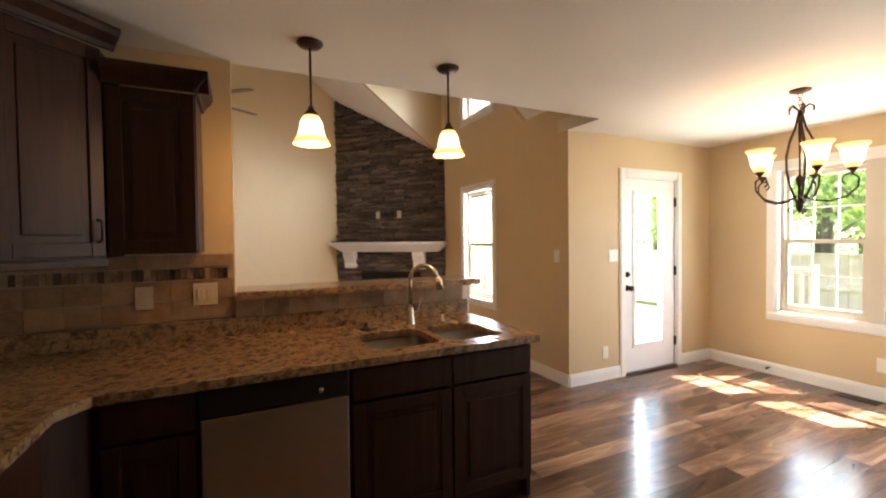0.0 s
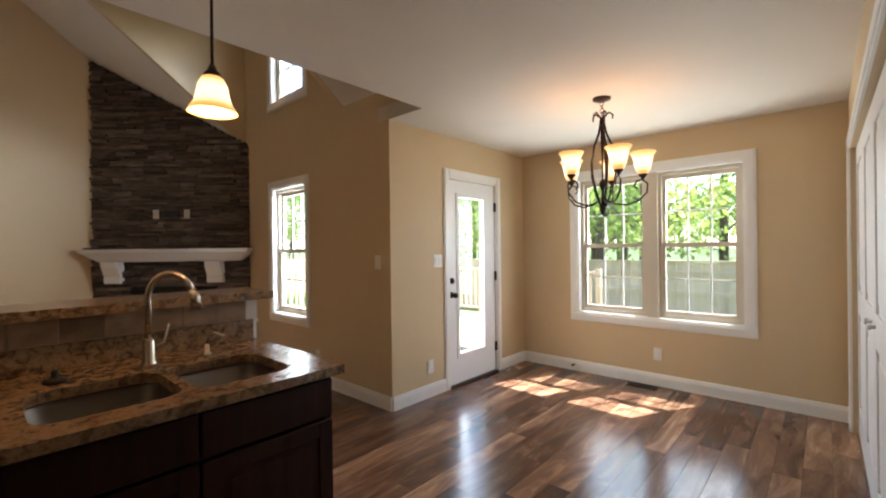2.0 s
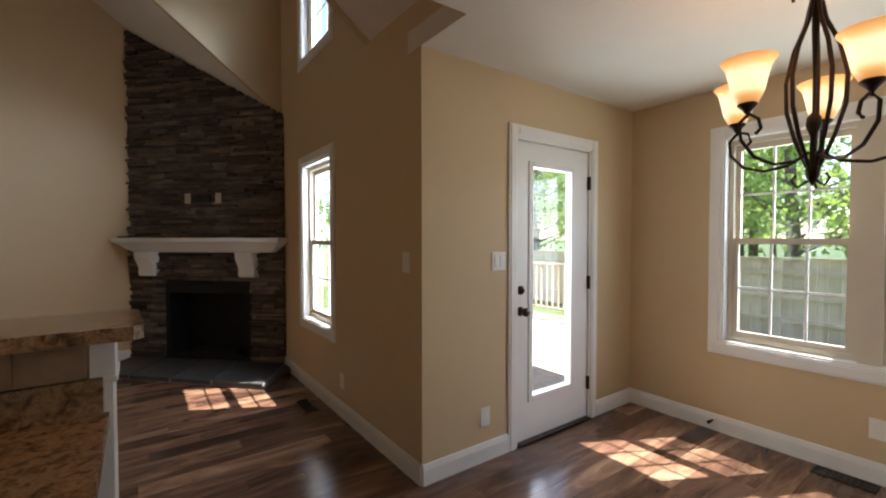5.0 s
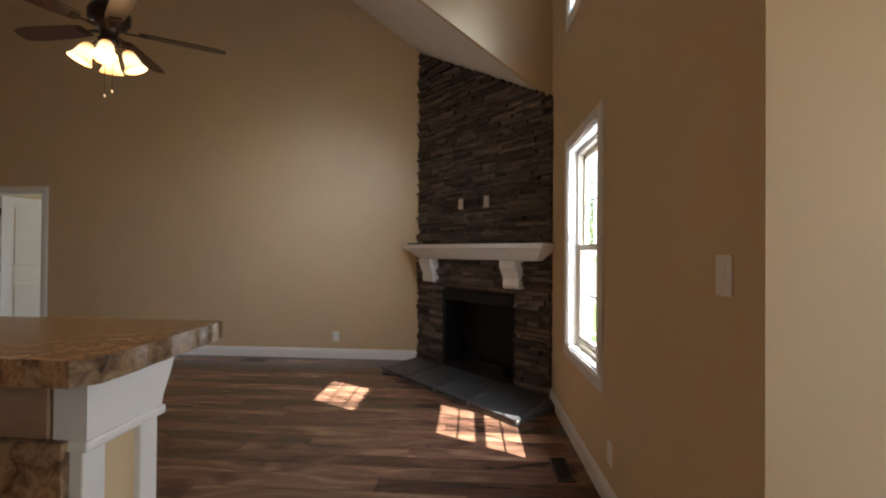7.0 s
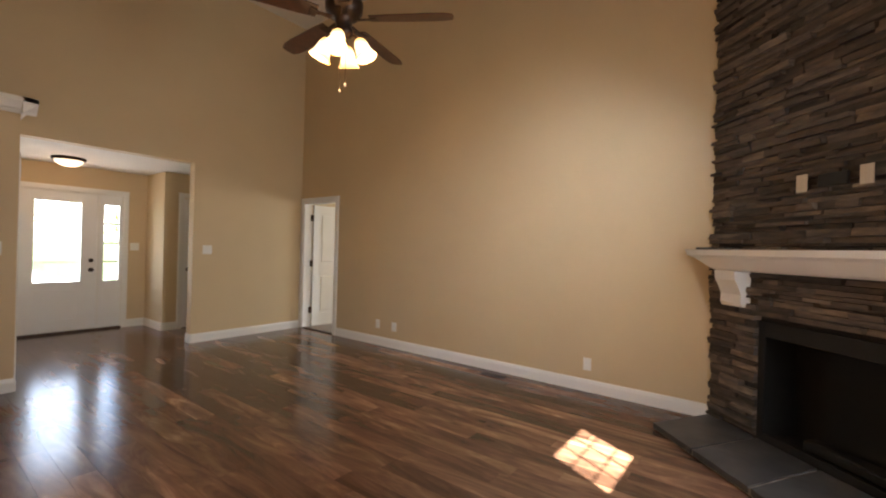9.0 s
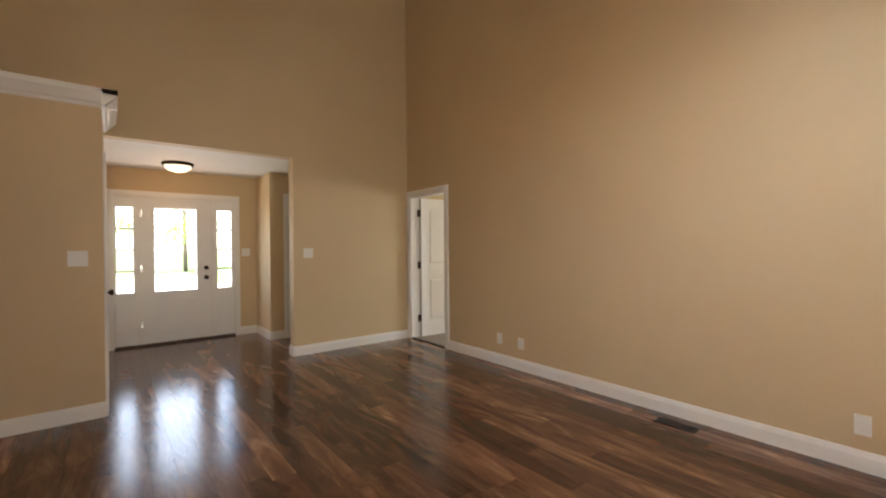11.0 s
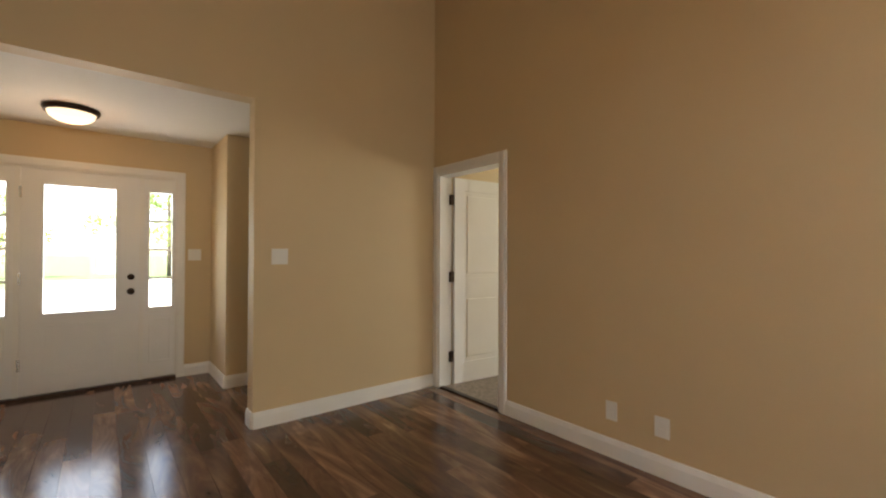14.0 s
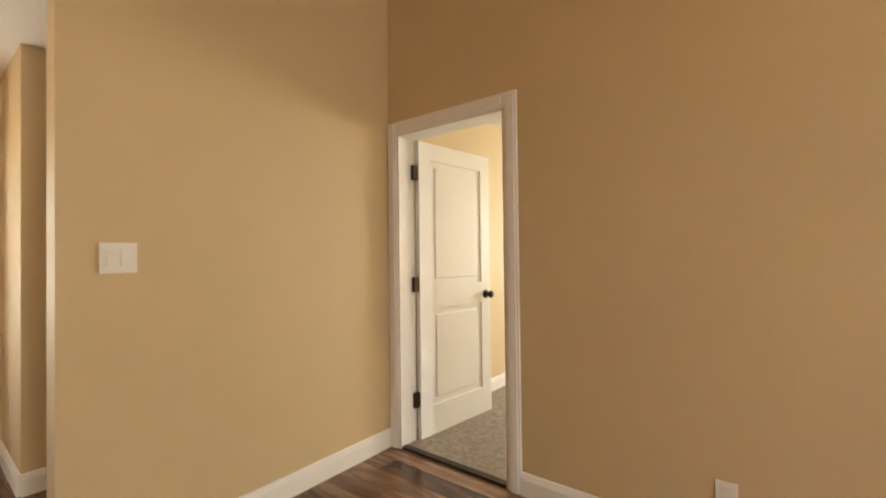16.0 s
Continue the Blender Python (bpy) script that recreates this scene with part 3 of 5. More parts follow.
# front door with two sidelights
casing("trim_front_door", 'x', XFRONT, 1, FD[0] + 0.075, FD[1], 0, FD[3], 0.075)
d = tagged(new("door_front"), "white front door with sidelights and dark knob", "door", "", "structure")
d.location = (XFRONT, 4.31, 0)
bpy.context.view_layer.update()
panels = [(3.592, 3.905, 3.668, 3.85, "sidelight"), (3.935, 4.781, 4.088, 4.592, "door_slab"), (4.81, 5.079, 4.86, 5.05, "sidelight")]
for s, e, g0, g1, nm in panels:
    z0, z1 = 0.735, 1.878
    bm = bmesh.new()
    xa, xb = XFRONT - 0.06, XFRONT - 0.016
    for p in ((s, g0, 0.03, 2.015), (g1, e, 0.03, 2.015), (g0, g1, 0.03, z0), (g0, g1, z1, 2.015)):
        bm_box(bm, xa, xb, *p)
    ps = part(nm, bm, DOOR, d)
    bm = bmesh.new()
    for p in ((g0 - 0.02, g0, z0 - 0.02, z1 + 0.02), (g1, g1 + 0.02, z0 - 0.02, z1 + 0.02), (g0, g1, z0 - 0.02, z0), (g0, g1, z1, z1 + 0.02)):
        bm_box(bm, xb - 0.01, xb + 0.010, *p, 0.003)
    part("light_frame", bm, DOOR, ps)
    # raised panel moulding below the glass
    bm = bmesh.new()
    for p in ((g0, g0 + 0.02, 0.20, 0.60), (g1 - 0.02, g1, 0.20, 0.60), (g0, g1, 0.18, 0.20), (g0, g1, 0.60, 0.62)):
        bm_box(bm, xb, xb + 0.006, *p, 0.002)
    part("panel_moulding", bm, DOOR, ps)
    p = part("pane", box(xa + 0.02, xa + 0.024, g0, g1, z0, z1), GLASS, ps, "clear glass")
    p.visible_shadow = False
    if nm == "sidelight":
        for i in (1, 2, 3):
            z = z0 + (z1 - z0) * i / 4
            part("muntin", box(xa + 0.012, xa + 0.032, g0, g1, z - 0.012, z + 0.012), DOOR, ps)
bm = bmesh.new()
for y0, y1 in ((3.575, 3.594), (3.901, 3.939), (4.777, 4.814), (5.075, 5.088)):
    bm_box(bm, XFRONT - T, XFRONT - 0.003, y0, y1, 0.028, 2.016)
bm_box(bm, XFRONT - T, XFRONT - 0.004, 3.575, 5.088, 2.016, 2.03)
part("door_jamb", bm, TRIM, d)
part("threshold", box(XFRONT - T, XFRONT + 0.03, 3.64, 5.088, 0.001, 0.028), BRONZE, d, "dark bronze threshold")
knob_set(d, (XFRONT - 0.016, 4.712, 0.90), (1, 0, 0))
for z in (0.3, 1.05, 1.8):
    part("hinge", box(XFRONT - 0.02, XFRONT + 0.004, 3.928, 3.946, z - 0.05, z + 0.05), NICKEL, d, "satin metal hinge")


def panel_leaf(width, height, t=0.036):
    """A two-panel moulded leaf in its own frame: x along the leaf, y through it, from z 0."""
    bm = bmesh.new()
    st = 0.11
    rails = [(0, 0.20), (0.86, 1.02), (height - 0.12, height)]
    bm_box(bm, 0, st, 0, t, 0, height)
    bm_box(bm, width - st, width, 0, t, 0, height)
    for a, b in rails:
        bm_box(bm, st, width - st, 0, t, a, b)
    for (a, b) in ((0.20, 0.86), (1.02, height - 0.12)):
        bm_box(bm, st, width - st, 0.010, t - 0.010, a, b)
        bm_box(bm, st + 0.045, width - st - 0.045, 0.004, t - 0.004, a + 0.045, b - 0.045, 0.006)
    return bm


# bedroom door, open into the bedroom
casing("trim_bedroom_door", 'y', YN, -1, ND[0], ND[1], 0, ND[3], 0.075)
d = tagged(new("door_bedroom"), "white two-panel door standing open", "door", "", "structure")
d.location = (ND[0] + 0.02, YN + T, 0)
bpy.context.view_layer.update()
bm = bmesh.new()
for s, e in ((ND[0], ND[0] + 0.016), (ND[1] - 0.016, ND[1])):
    bm_box(bm, s, e, YN - 0.004, YN + T + 0.004, 0, ND[3])
bm_box(bm, ND[0], ND[1], YN - 0.004, YN + T + 0.004, ND[3] - 0.016, ND[3])
part("door_jamb", bm, TRIM, d)
swing = Matrix.Translation((ND[0] + 0.055, YN + T + 0.01, 0.015)) @ pose(0, 0, 0, 0, 0, 84)
leaf = part("door_leaf", moved(panel_leaf(0.76, 2.0), swing), DOOR, d)
kp = swing @ Vector((0.70, 0.0, 0.92))
knob_set(d, kp, (swing.to_3x3() @ Vector((0, -1, 0))), bolt=False)
for z in (0.28, 1.05, 1.80):
    part("hinge", box(ND[0] + 0.016, ND[0] + 0.045, YN + T - 0.03, YN + T + 0.012, z - 0.05, z + 0.05, 0.003), BRONZE, d, "black door hinge")
part("threshold", box(ND[0] + 0.016, ND[1] - 0.016, YN + 0.0, YN + 0.045, 0.001, 0.014), BRONZE, d, "dark threshold strip")

# coat closet door in the foyer, shut
casing("trim_closet_door", 'y', YCL, 1, CLD[0], CLD[1], 0, CLD[3], 0.07)
d = tagged(new("door_closet"), "white two-panel closet door, shut", "door", "", "structure")
d.location = (-3.56, YCL, 0)
bpy.context.view_layer.update()
part("door_leaf", moved(panel_leaf(0.65, 2.015), Matrix.Translation((CLD[0] + 0.005, YCL - 0.042, 0.012))), DOOR, d)
knob_set(d, (-3.83, YCL - 0.006, 0.92), (0, 1, 0), bolt=False)
for z in (0.28, 1.05, 1.80):
    part("hinge", box(CLD[1] - 0.008, CLD[1] + 0.006, YCL - 0.006, YCL + 0.010, z - 0.05, z + 0.05), BRONZE, d, "dark hinge")

# door in the hall wall
casing("trim_hall_door", 'x', XHALL, 1, HDR[0], HDR[1], 0, HDR[3], 0.075)
d = tagged(new("door_hall"), "white hall door, shut", "door", "", "structure")
d.location = (XHALL, 6.0, 0)
bpy.context.view_layer.update()
part("door_leaf", moved(panel_leaf(0.75, 2.015), Matrix.Translation((XHALL - 0.01, HDR[0] + 0.005, 0.012)) @ pose(0, 0, 0, 0, 0, 90)), DOOR, d)
knob_set(d, (XHALL - 0.01, HDR[0] + 0.08, 0.92), (1, 0, 0), bolt=False)

# bifold closet doors in the breakfast corner
casing("trim_pantry", 'y', 0.15, 1, CD[0], CD[1], 0, CD[3], 0.085)
w = (CD[1] - CD[0]) / 4
for i in range(4):
    d = tagged(new("bifold_door"), "white two-panel bifold closet door", "door", "bifold closet doors", "structure")
    d.location = (CD[0] + w * i, 0.04, 0)
    bpy.context.view_layer.update()
    part("door_leaf", moved(panel_leaf(w - 0.006, 2.015), Matrix.Translation((CD[0] + w * i + 0.003, 0.085, 0.012))), DOOR, d)
    if i in (1, 2):
        prof = [(0, 0), (0.010, 0), (0.010, 0.012), (0.017, 0.018), (0.017, 0.026), (0, 0.032)]
        x = CD[0] + w * (i + (0.86 if i == 1 else 0.14))
        part("knob", moved(lathe(prof, 14), Matrix.Translation((x, 0.1215, 0.97)) @ pose(0, 0, 0, -90)), TRIM, d, "small white knob")

# crown round the top of the closet block
CROWN = [(0, 0), (0.02, 0), (0.03, 0.02), (0.05, 0.035), (0.085, 0.075), (0.10, 0.09), (0.10, 0.13), (0, 0.13)]
struct("trim_crown_east", sweep_profile(CROWN, (XCL, YF, 2.43), (XCL, YCL + 0.10, 2.43)), TRIM, "white crown moulding on closet block", "trim")
struct("trim_crown_north", sweep_profile(CROWN, (XCL + 0.1, YCL, 2.43), (XW, YCL, 2.43)), TRIM, "white crown moulding on closet block", "trim")

# ---- kitchen ----
ZC = 0.90
YC, XC = 1.72, 1.755
XH = 1.755
half = struct("wall_half_bar", box(0.27, XH, YK, 2.68, 0, 1.105), WALL, "half wall under raised granite bar")
CAP = [(YK - 0.006, 1.0), (2.692, 1.0), (2.698, 1.02), (2.715, 1.055), (2.735, 1.104), (YK - 0.006, 1.104)]
bm = bmesh.new()
e = [[bm.verts.new((x, y, z)) for y, z in CAP] for x in (XH - 0.04, XH + 0.016)]
bm.faces.new(e[0]), bm.faces.new(e[1])
for i in range(len(CAP)):
    k = (i + 1) % len(CAP)
    bm.faces.new((e[0][i], e[0][k], e[1][k], e[1][i]))
bmesh.ops.recalc_face_normals(bm, faces=bm.faces)
part("capital", bm, TRIM, half, "white moulded capital")
part("astragal", box(XH - 0.04, XH + 0.022, YK - 0.012, 2.698, 0.982, 1.0, 0.004), TRIM, half)
for y0, y1 in ((YK - 0.008, YK + 0.035), (2.645, 2.688)):
    part("corner_board", box(XH - 0.045, XH + 0.012, y0, y1, 0.0, 0.982, 0.003), TRIM, half, "white corner board")
part("baseboard", box(XH, XH + 0.016, YK + 0.035, 2.645, 0.0, 0.13, 0.003), TRIM, half)


def rough_outline(corners, step=0.022, amp=0.0022):
    pts = []
    for (x0, y0), (x1, y1) in zip(corners, corners[1:] + corners[:1]):
        n = max(1, int(math.hypot(x1 - x0, y1 - y0) / step))
        for i in range(n):
            pts.append((x0 + (x1 - x0) * i / n + random.uniform(-amp, amp), y0 + (y1 - y0) * i / n + random.uniform(-amp, amp)))
    return pts


bar = obj("bar_top", plate(rough_outline([(0.275, 2.455), (1.815, 2.455), (1.84, 2.48), (1.825, 2.81), (0.275, 2.81)]), [], 1.107, 1.146), GRANITE)
tagged(bar, "speckled golden granite bar top with chiselled edge", "countertop")
SINK = [(1.045, 2.02, 0.37, 0.38), (1.435, 2.02, 0.34, 0.38)]
outer = rough_outline([(-0.795, YK - 0.002), (-0.795, -0.9), (-0.24, -0.9), (-0.24, 1.60), (-0.17, YC - 0.01), (XC, YC), (XC, YK - 0.002)], 0.05, 0.001)
ctr = obj("countertop", plate(outer, [rounded(*s, 0.07) for s in SINK], ZC - 0.036, ZC), GRANITE)
tagged(ctr, "polished golden brown granite kitchen countertop", "countertop")
part("backsplash_strip", box(-0.79, XC - 0.01, YK - 0.022, YK - 0.002, ZC + 0.0005, ZC + 0.10, 0.003), GRANITE, ctr, "granite upstand")

sink = thing("sink", (1.24, 2.02, ZC - 0.04), "stainless steel double bowl sink set under the granite", "sink")
bpy.context.view_layer.update()
for cx, cy, w, h in SINK:
    bm = bmesh.new()
    lv = [(0.012, ZC - 0.037, 0.075), (0.006, ZC - 0.05, 0.07), (-0.006, ZC - 0.17, 0.065), (-0.04, ZC - 0.195, 0.05), (-0.14, ZC - 0.20, 0.03)]
    rings = [[bm.verts.new((x, y, z)) for x, y in rounded(cx, cy, w + 2 * g, h + 2 * g, r)] for g, z, r in lv]
    for a, b in zip(rings, rings[1:]):
        for i in range(len(a)):
            f = bm.faces.new((a[i], a[(i + 1) % len(a)], b[(i + 1) % len(a)], b[i]))
            f.smooth = True
    bm.faces.new(rings[-1])
    bmesh.ops.solidify(bm, geom=bm.faces[:], thickness=-0.002)
    bowl = part("bowl", bm, STEEL, sink)
    part("drain", lathe([(0, 0.004), (0.03, 0.004), (0.042, 0.006), (0.045, 0.001), (0, 0.001)], 20, (cx, cy, ZC - 0.199)), NICKEL, bowl, "round steel drain")


def arc(c, r, a0, a1, n, plane):
    """Points on an arc; plane gives the two unit ways."""
    c, u, v = Vector(c), Vector(plane[0]), Vector(plane[1])
    return [c + r * (math.cos(radians(a0 + (a1 - a0) * i / n)) * u + math.sin(radians(a0 + (a1 - a0) * i / n)) * v) for i in range(n + 1)]


fx, fy = 1.235, 2.31
fau = thing("faucet", (fx, fy, ZC), "brushed nickel gooseneck kitchen faucet on granite", "faucet")
bpy.context.view_layer.update()
part("base", lathe([(0, 0), (0.03, 0), (0.03, 0.012), (0.024, 0.02), (0.021, 0.10), (0.017, 0.11), (0, 0.112)], 20, (fx, fy, ZC)), NICKEL, fau)
way = Vector((0.55, -0.83, 0)).normalized()
neck = [(fx, fy, ZC + 0.10), (fx, fy, ZC + 0.26)] + arc((fx + way.x * 0.10, fy + way.y * 0.10, ZC + 0.27), 0.10, 180, 20, 14, (way, (0, 0, 1)))
part("spout", tube(neck, 0.0125, 12), NICKEL, fau)
e0 = Vector(neck[-1])
part("spray_head", tube([e0, e0 + Vector((way.x * 0.012, way.y * 0.012, -0.02)), e0 + Vector((way.x * 0.02, way.y * 0.02, -0.075))], [0.015, 0.018, 0.023], 14), NICKEL, fau)
part("lever", tube([(fx + 0.02, fy, ZC + 0.07), (fx + 0.055, fy + 0.01, ZC + 0.085), (fx + 0.075, fy + 0.012, ZC + 0.16)], [0.011, 0.009, 0.005], 10), NICKEL, fau)
dis = thing("soap_dispenser", (1.45, 2.31, ZC), "brushed nickel soap dispenser pump beside the sink", "dispenser")
bpy.context.view_layer.update()
part("base", lathe([(0, 0), (0.02, 0), (0.02, 0.01), (0.012, 0.015), (0.010, 0.05), (0, 0.052)], 16, (1.45, 2.31, ZC)), NICKEL, dis)
part("nozzle", tube([(1.45, 2.31, ZC + 0.05), (1.455, 2.305, ZC + 0.085), (1.475, 2.28, ZC + 0.10), (1.50, 2.25, ZC + 0.085)], 0.007, 10), NICKEL, dis)
stp = obj("sink_stopper", lathe([(0, 0), (0.035, 0), (0.037, 0.008), (0.02, 0.014), (0.010, 0.02), (0.013, 0.035), (0.008, 0.045), (0, 0.046)], 18, (0.957, 2.32, ZC)), BLACK)
tagged(stp, "black rubber sink stopper lying on granite", "stopper")


def cabinet_door(parent, x0, x1, z0, z1, y, knob=None):
    """A shaker door facing -y at plane y, with its recessed panel."""
    bm = bmesh.new()
    s = 0.058
    for p in ((x0, x0 + s, z0, z1), (x1 - s, x1, z0, z1), (x0 + s, x1 - s, z0, z0 + s), (x0 + s, x1 - s, z1 - s, z1)):
        bm_box(bm, p[0], p[1], y - 0.02, y, p[2], p[3], 0.003)
    bm_box(bm, x0 + s, x1 - s, y - 0.011, y, z0 + s, z1 - s)
    bm_box(bm, x0 + s + 0.03, x1 - s - 0.03, y - 0.016, y - 0.006, z0 + s + 0.03, z1 - s - 0.03, 0.004)
    d = part("cabinet_door", bm, CABINET, parent)
    if knob:
        part("handle", tube([(knob[0], y - 0.018, knob[1]), (knob[0], y - 0.045, knob[1] + 0.01), (knob[0], y - 0.045, knob[1] + 0.08), (knob[0], y - 0.018, knob[1] + 0.09)], 0.005, 8), BRONZE, d, "dark bronze pull")
    return d


yb = YC + 0.035
sb = thing("sink_cabinet", (1.24, 2.1, 0), "dark espresso wood sink base cabinet with two doors", "cabinet")
bpy.context.view_layer.update()
bm = bmesh.new()
for p in ((0.73, 0.752, yb + 0.02, YK - 0.004, 0.10, ZC - 0.038), (XC - 0.055, XC - 0.03, yb + 0.02, YK - 0.004, 0.0, ZC - 0.038), (0.752, XC - 0.055, 2.34, YK - 0.004, 0.10, ZC - 0.038), (0.752, XC - 0.055, yb + 0.02, 2.34, 0.10, 0.12), (0.752, XC - 0.055, yb + 0.02, yb + 0.04, ZC - 0.075, ZC - 0.038), (1.225, 1.255, yb + 0.02, yb + 0.04, 0.12, ZC - 0.075)):
    bm_box(bm, *p)
part("body", bm, CABINET, sb)
part("toe_kick", box(0.73, XC - 0.055, yb + 0.075, yb + 0.09, 0.0, 0.10), CABINET, sb)
for s, e in ((0.74, 1.235), (1.245, XC - 0.035)):
    part("drawer_front", box(s, e, yb, yb + 0.02, 0.70, 0.845, 0.004), CABINET, sb)
    cabinet_door(sb, s, e, 0.125, 0.685, yb + 0.02)
dw = thing("dishwasher", (0.43, 2.1, 0), "stainless steel dishwasher with black control panel", "dishwasher")
bpy.context.view_layer.update()
part("body", box(0.14, 0.725, yb + 0.03, YK - 0.05, 0.10, ZC - 0.038), BLACK, dw)
part("door", box(0.145, 0.722, yb - 0.004, yb + 0.03, 0.12, 0.735, 0.006), STEEL, dw, "brushed steel front")
cp = part("control_panel", box(0.145, 0.722, yb - 0.010, yb + 0.03, 0.74, 0.855, 0.008), BLACK, dw, "glossy black control panel")
part("dial", moved(lathe([(0, 0), (0.014, 0), (0.012, 0.012), (0, 0.013)], 16), Matrix.Translation((0.60, yb - 0.009, 0.785)) @ pose(0, 0, 0, 90)), NICKEL, cp, "small bright dial")
part("toe_kick", box(0.145, 0.722, yb + 0.08, yb + 0.09, 0.0, 0.10), BLACK, dw)
cb = thing("corner_cabinet", (-0.3, 1.8, 0), "dark espresso corner base cabinet", "cabinet")
bpy.context.view_layer.update()
part("body", prism([(0.135, yb + 0.02), (0.135, YK - 0.004), (-0.795, YK - 0.004), (-0.795, -0.88), (-0.28, -0.88), (-0.28, 1.62), (-0.19, yb + 0.02)], 0.0, ZC - 0.038), CABINET, cb)

cabinet_door(cb, -0.165, 0.128, 0.125, 0.685, yb + 0.019)
part("drawer_front", box(-0.165, 0.128, yb - 0.001, yb + 0.019, 0.70, 0.845, 0.004), CABINET, cb)

# upper cabinets
YU = YK - 0.31
uc = thing("wall_cabinet", (0.0, 2.2, 1.36), "dark espresso wall cabinet with crown, hung above counter", "cabinet")
bpy.context.view_layer.update()
part("body", box(-0.23, 0.12, YU, YK + 0.028, 1.375, 2.13), CABINET, uc)
cabinet_door(uc, -0.225, 0.115, 1.38, 2.12, YU - 0.001)
prof = [(0, 0), (0.012, 0), (0.02, 0.02), (0.05, 0.055), (0.06, 0.075), (0.06, 0.09), (0, 0.09)]
part("crown", sweep_profile(prof, (-0.23, YU - 0.02, 2.13), (0.18, YU - 0.02, 2.13)), CABINET, uc)
part("crown_return", sweep_profile(prof, (0.12, YU - 0.08, 2.13), (0.12, YK + 0.028, 2.13)), CABINET, uc)
dc = thing("corner_wall_cabinet", (-0.5, 2.0, 1.36), "tall dark espresso diagonal corner wall cabinet", "cabinet")
bpy.context.view_layer.update()
A, B = Vector((-0.24, YU, 0)), Vector((-0.52, YU - 0.28, 0))
part("body", prism([(-0.24, YU), (-0.24, YK + 0.028), (-0.795, YK + 0.028), (-0.795, YU - 0.28), (-0.52, YU - 0.28)], 1.36, 2.28), CABINET, dc)
turn = Matrix.Translation(B) @ pose(0, 0, 0, 0, 0, 45)
L = (A - B).length
bm = bmesh.new()
for p in ((0.01, 0.065, 1.37, 2.27), (L - 0.065, L - 0.01, 1.37, 2.27), (0.065, L - 0.065, 1.37, 1.43), (0.065, L - 0.065, 2.21, 2.27)):
    bm_box(bm, p[0], p[1], -0.02, 0, p[2], p[3], 0.003)
bm_box(bm, 0.065, L - 0.065, -0.011, 0, 1.43, 2.21)
bm_box(bm, 0.095, L - 0.095, -0.016, -0.006, 1.46, 2.18, 0.004)
cdoor = part("cabinet_door", moved(bm, turn), CABINET, dc)
part("handle", moved(tube([(L - 0.04, -0.018, 1.43), (L - 0.04, -0.045, 1.44), (L - 0.04, -0.045, 1.52), (L - 0.04, -0.018, 1.53)], 0.005, 8), turn), BRONZE, cdoor, "dark bronze pull")
part("crown", moved(sweep_profile(prof, (-0.02, -0.02, 2.28), (L + 0.04, -0.02, 2.28)), turn), CABINET, dc)
part("valance", moved(box(0.0, L, -0.018, 0.0, 1.325, 1.36, 0.003), turn), CABINET, dc)

# backsplash: tiles on the wall and on the half wall
bs = struct("backsplash", box(-0.79, 0.262, YK + 0.0265, YK + 0.029, ZC + 0.10, 1.36), GROUT, "beige stone tile backsplash with mosaic band", "backsplash")
wall_face = YK + 0.03
TILES = []
for row in range(4):
    z0 = (1.005, 1.115, 1.225, 1.29)[row]
    h = (0.105, 0.105, 0.06, 0.07)[row]
    w = 0.15 if row != 2 else 0.028
    n = int(1.05 / w)
    for i in range(n):
        x0 = 0.262 - (i + 1) * w
        TILES.append((x0, x0 + w - 0.003, wall_face - 0.010, wall_face - 0.004, z0, z0 + h - 0.003, row == 2))
for i in range(10):
    x0 = 0.27 + i * 0.144
    TILES.append((x0, x0 + 0.141, YK - 0.009, YK - 0.001, ZC + 0.102, 1.105, False))
for x0, x1, y0, y1, z0, z1, mos in TILES:
    part("tile", box(x0, x1, y0, y1, z0, z1), MOSAIC if mos else TILE, bs)


def wall_plate(at, out, kind, wide=0.075, tall=0.118, label="", mat=None):
    """A switch or outlet plate; out is the way it faces."""
    o = thing("light_switch" if kind == "switch" else "wall_outlet", at, label or ("white plastic light switch plate on beige wall" if kind == "switch" else "white plastic electric outlet plate on beige wall"), "switch" if kind == "switch" else "outlet")
    o.matrix_basis = Matrix.Translation(at) @ Vector(out).to_track_quat('Z', 'Y').to_matrix().to_4x4()
    bpy.context.view_layer.update()
    m = o.matrix_basis
    shade = mat

    def put(name, bm, stuff):
        part(name, moved(bm, m), shade or stuff, o)
    put("plate", box(-wide / 2, wide / 2, -tall / 2, tall / 2, 0, 0.006, 0.002), PLASTIC)
    n = max(1, round(wide / 0.06))
    for i in range(n):
        x = (i - (n - 1) / 2) * 0.046
        if kind == "switch":
            put("rocker", box(x - 0.016, x + 0.016, -0.033, 0.033, 0.005, 0.010, 0.002), PLASTIC)
        else:
            for dz in (-0.02, 0.02):
                put("socket", box(x - 0.016, x + 0.016, dz - 0.014, dz + 0.014, 0.005, 0.0085, 0.002), PLASTIC)


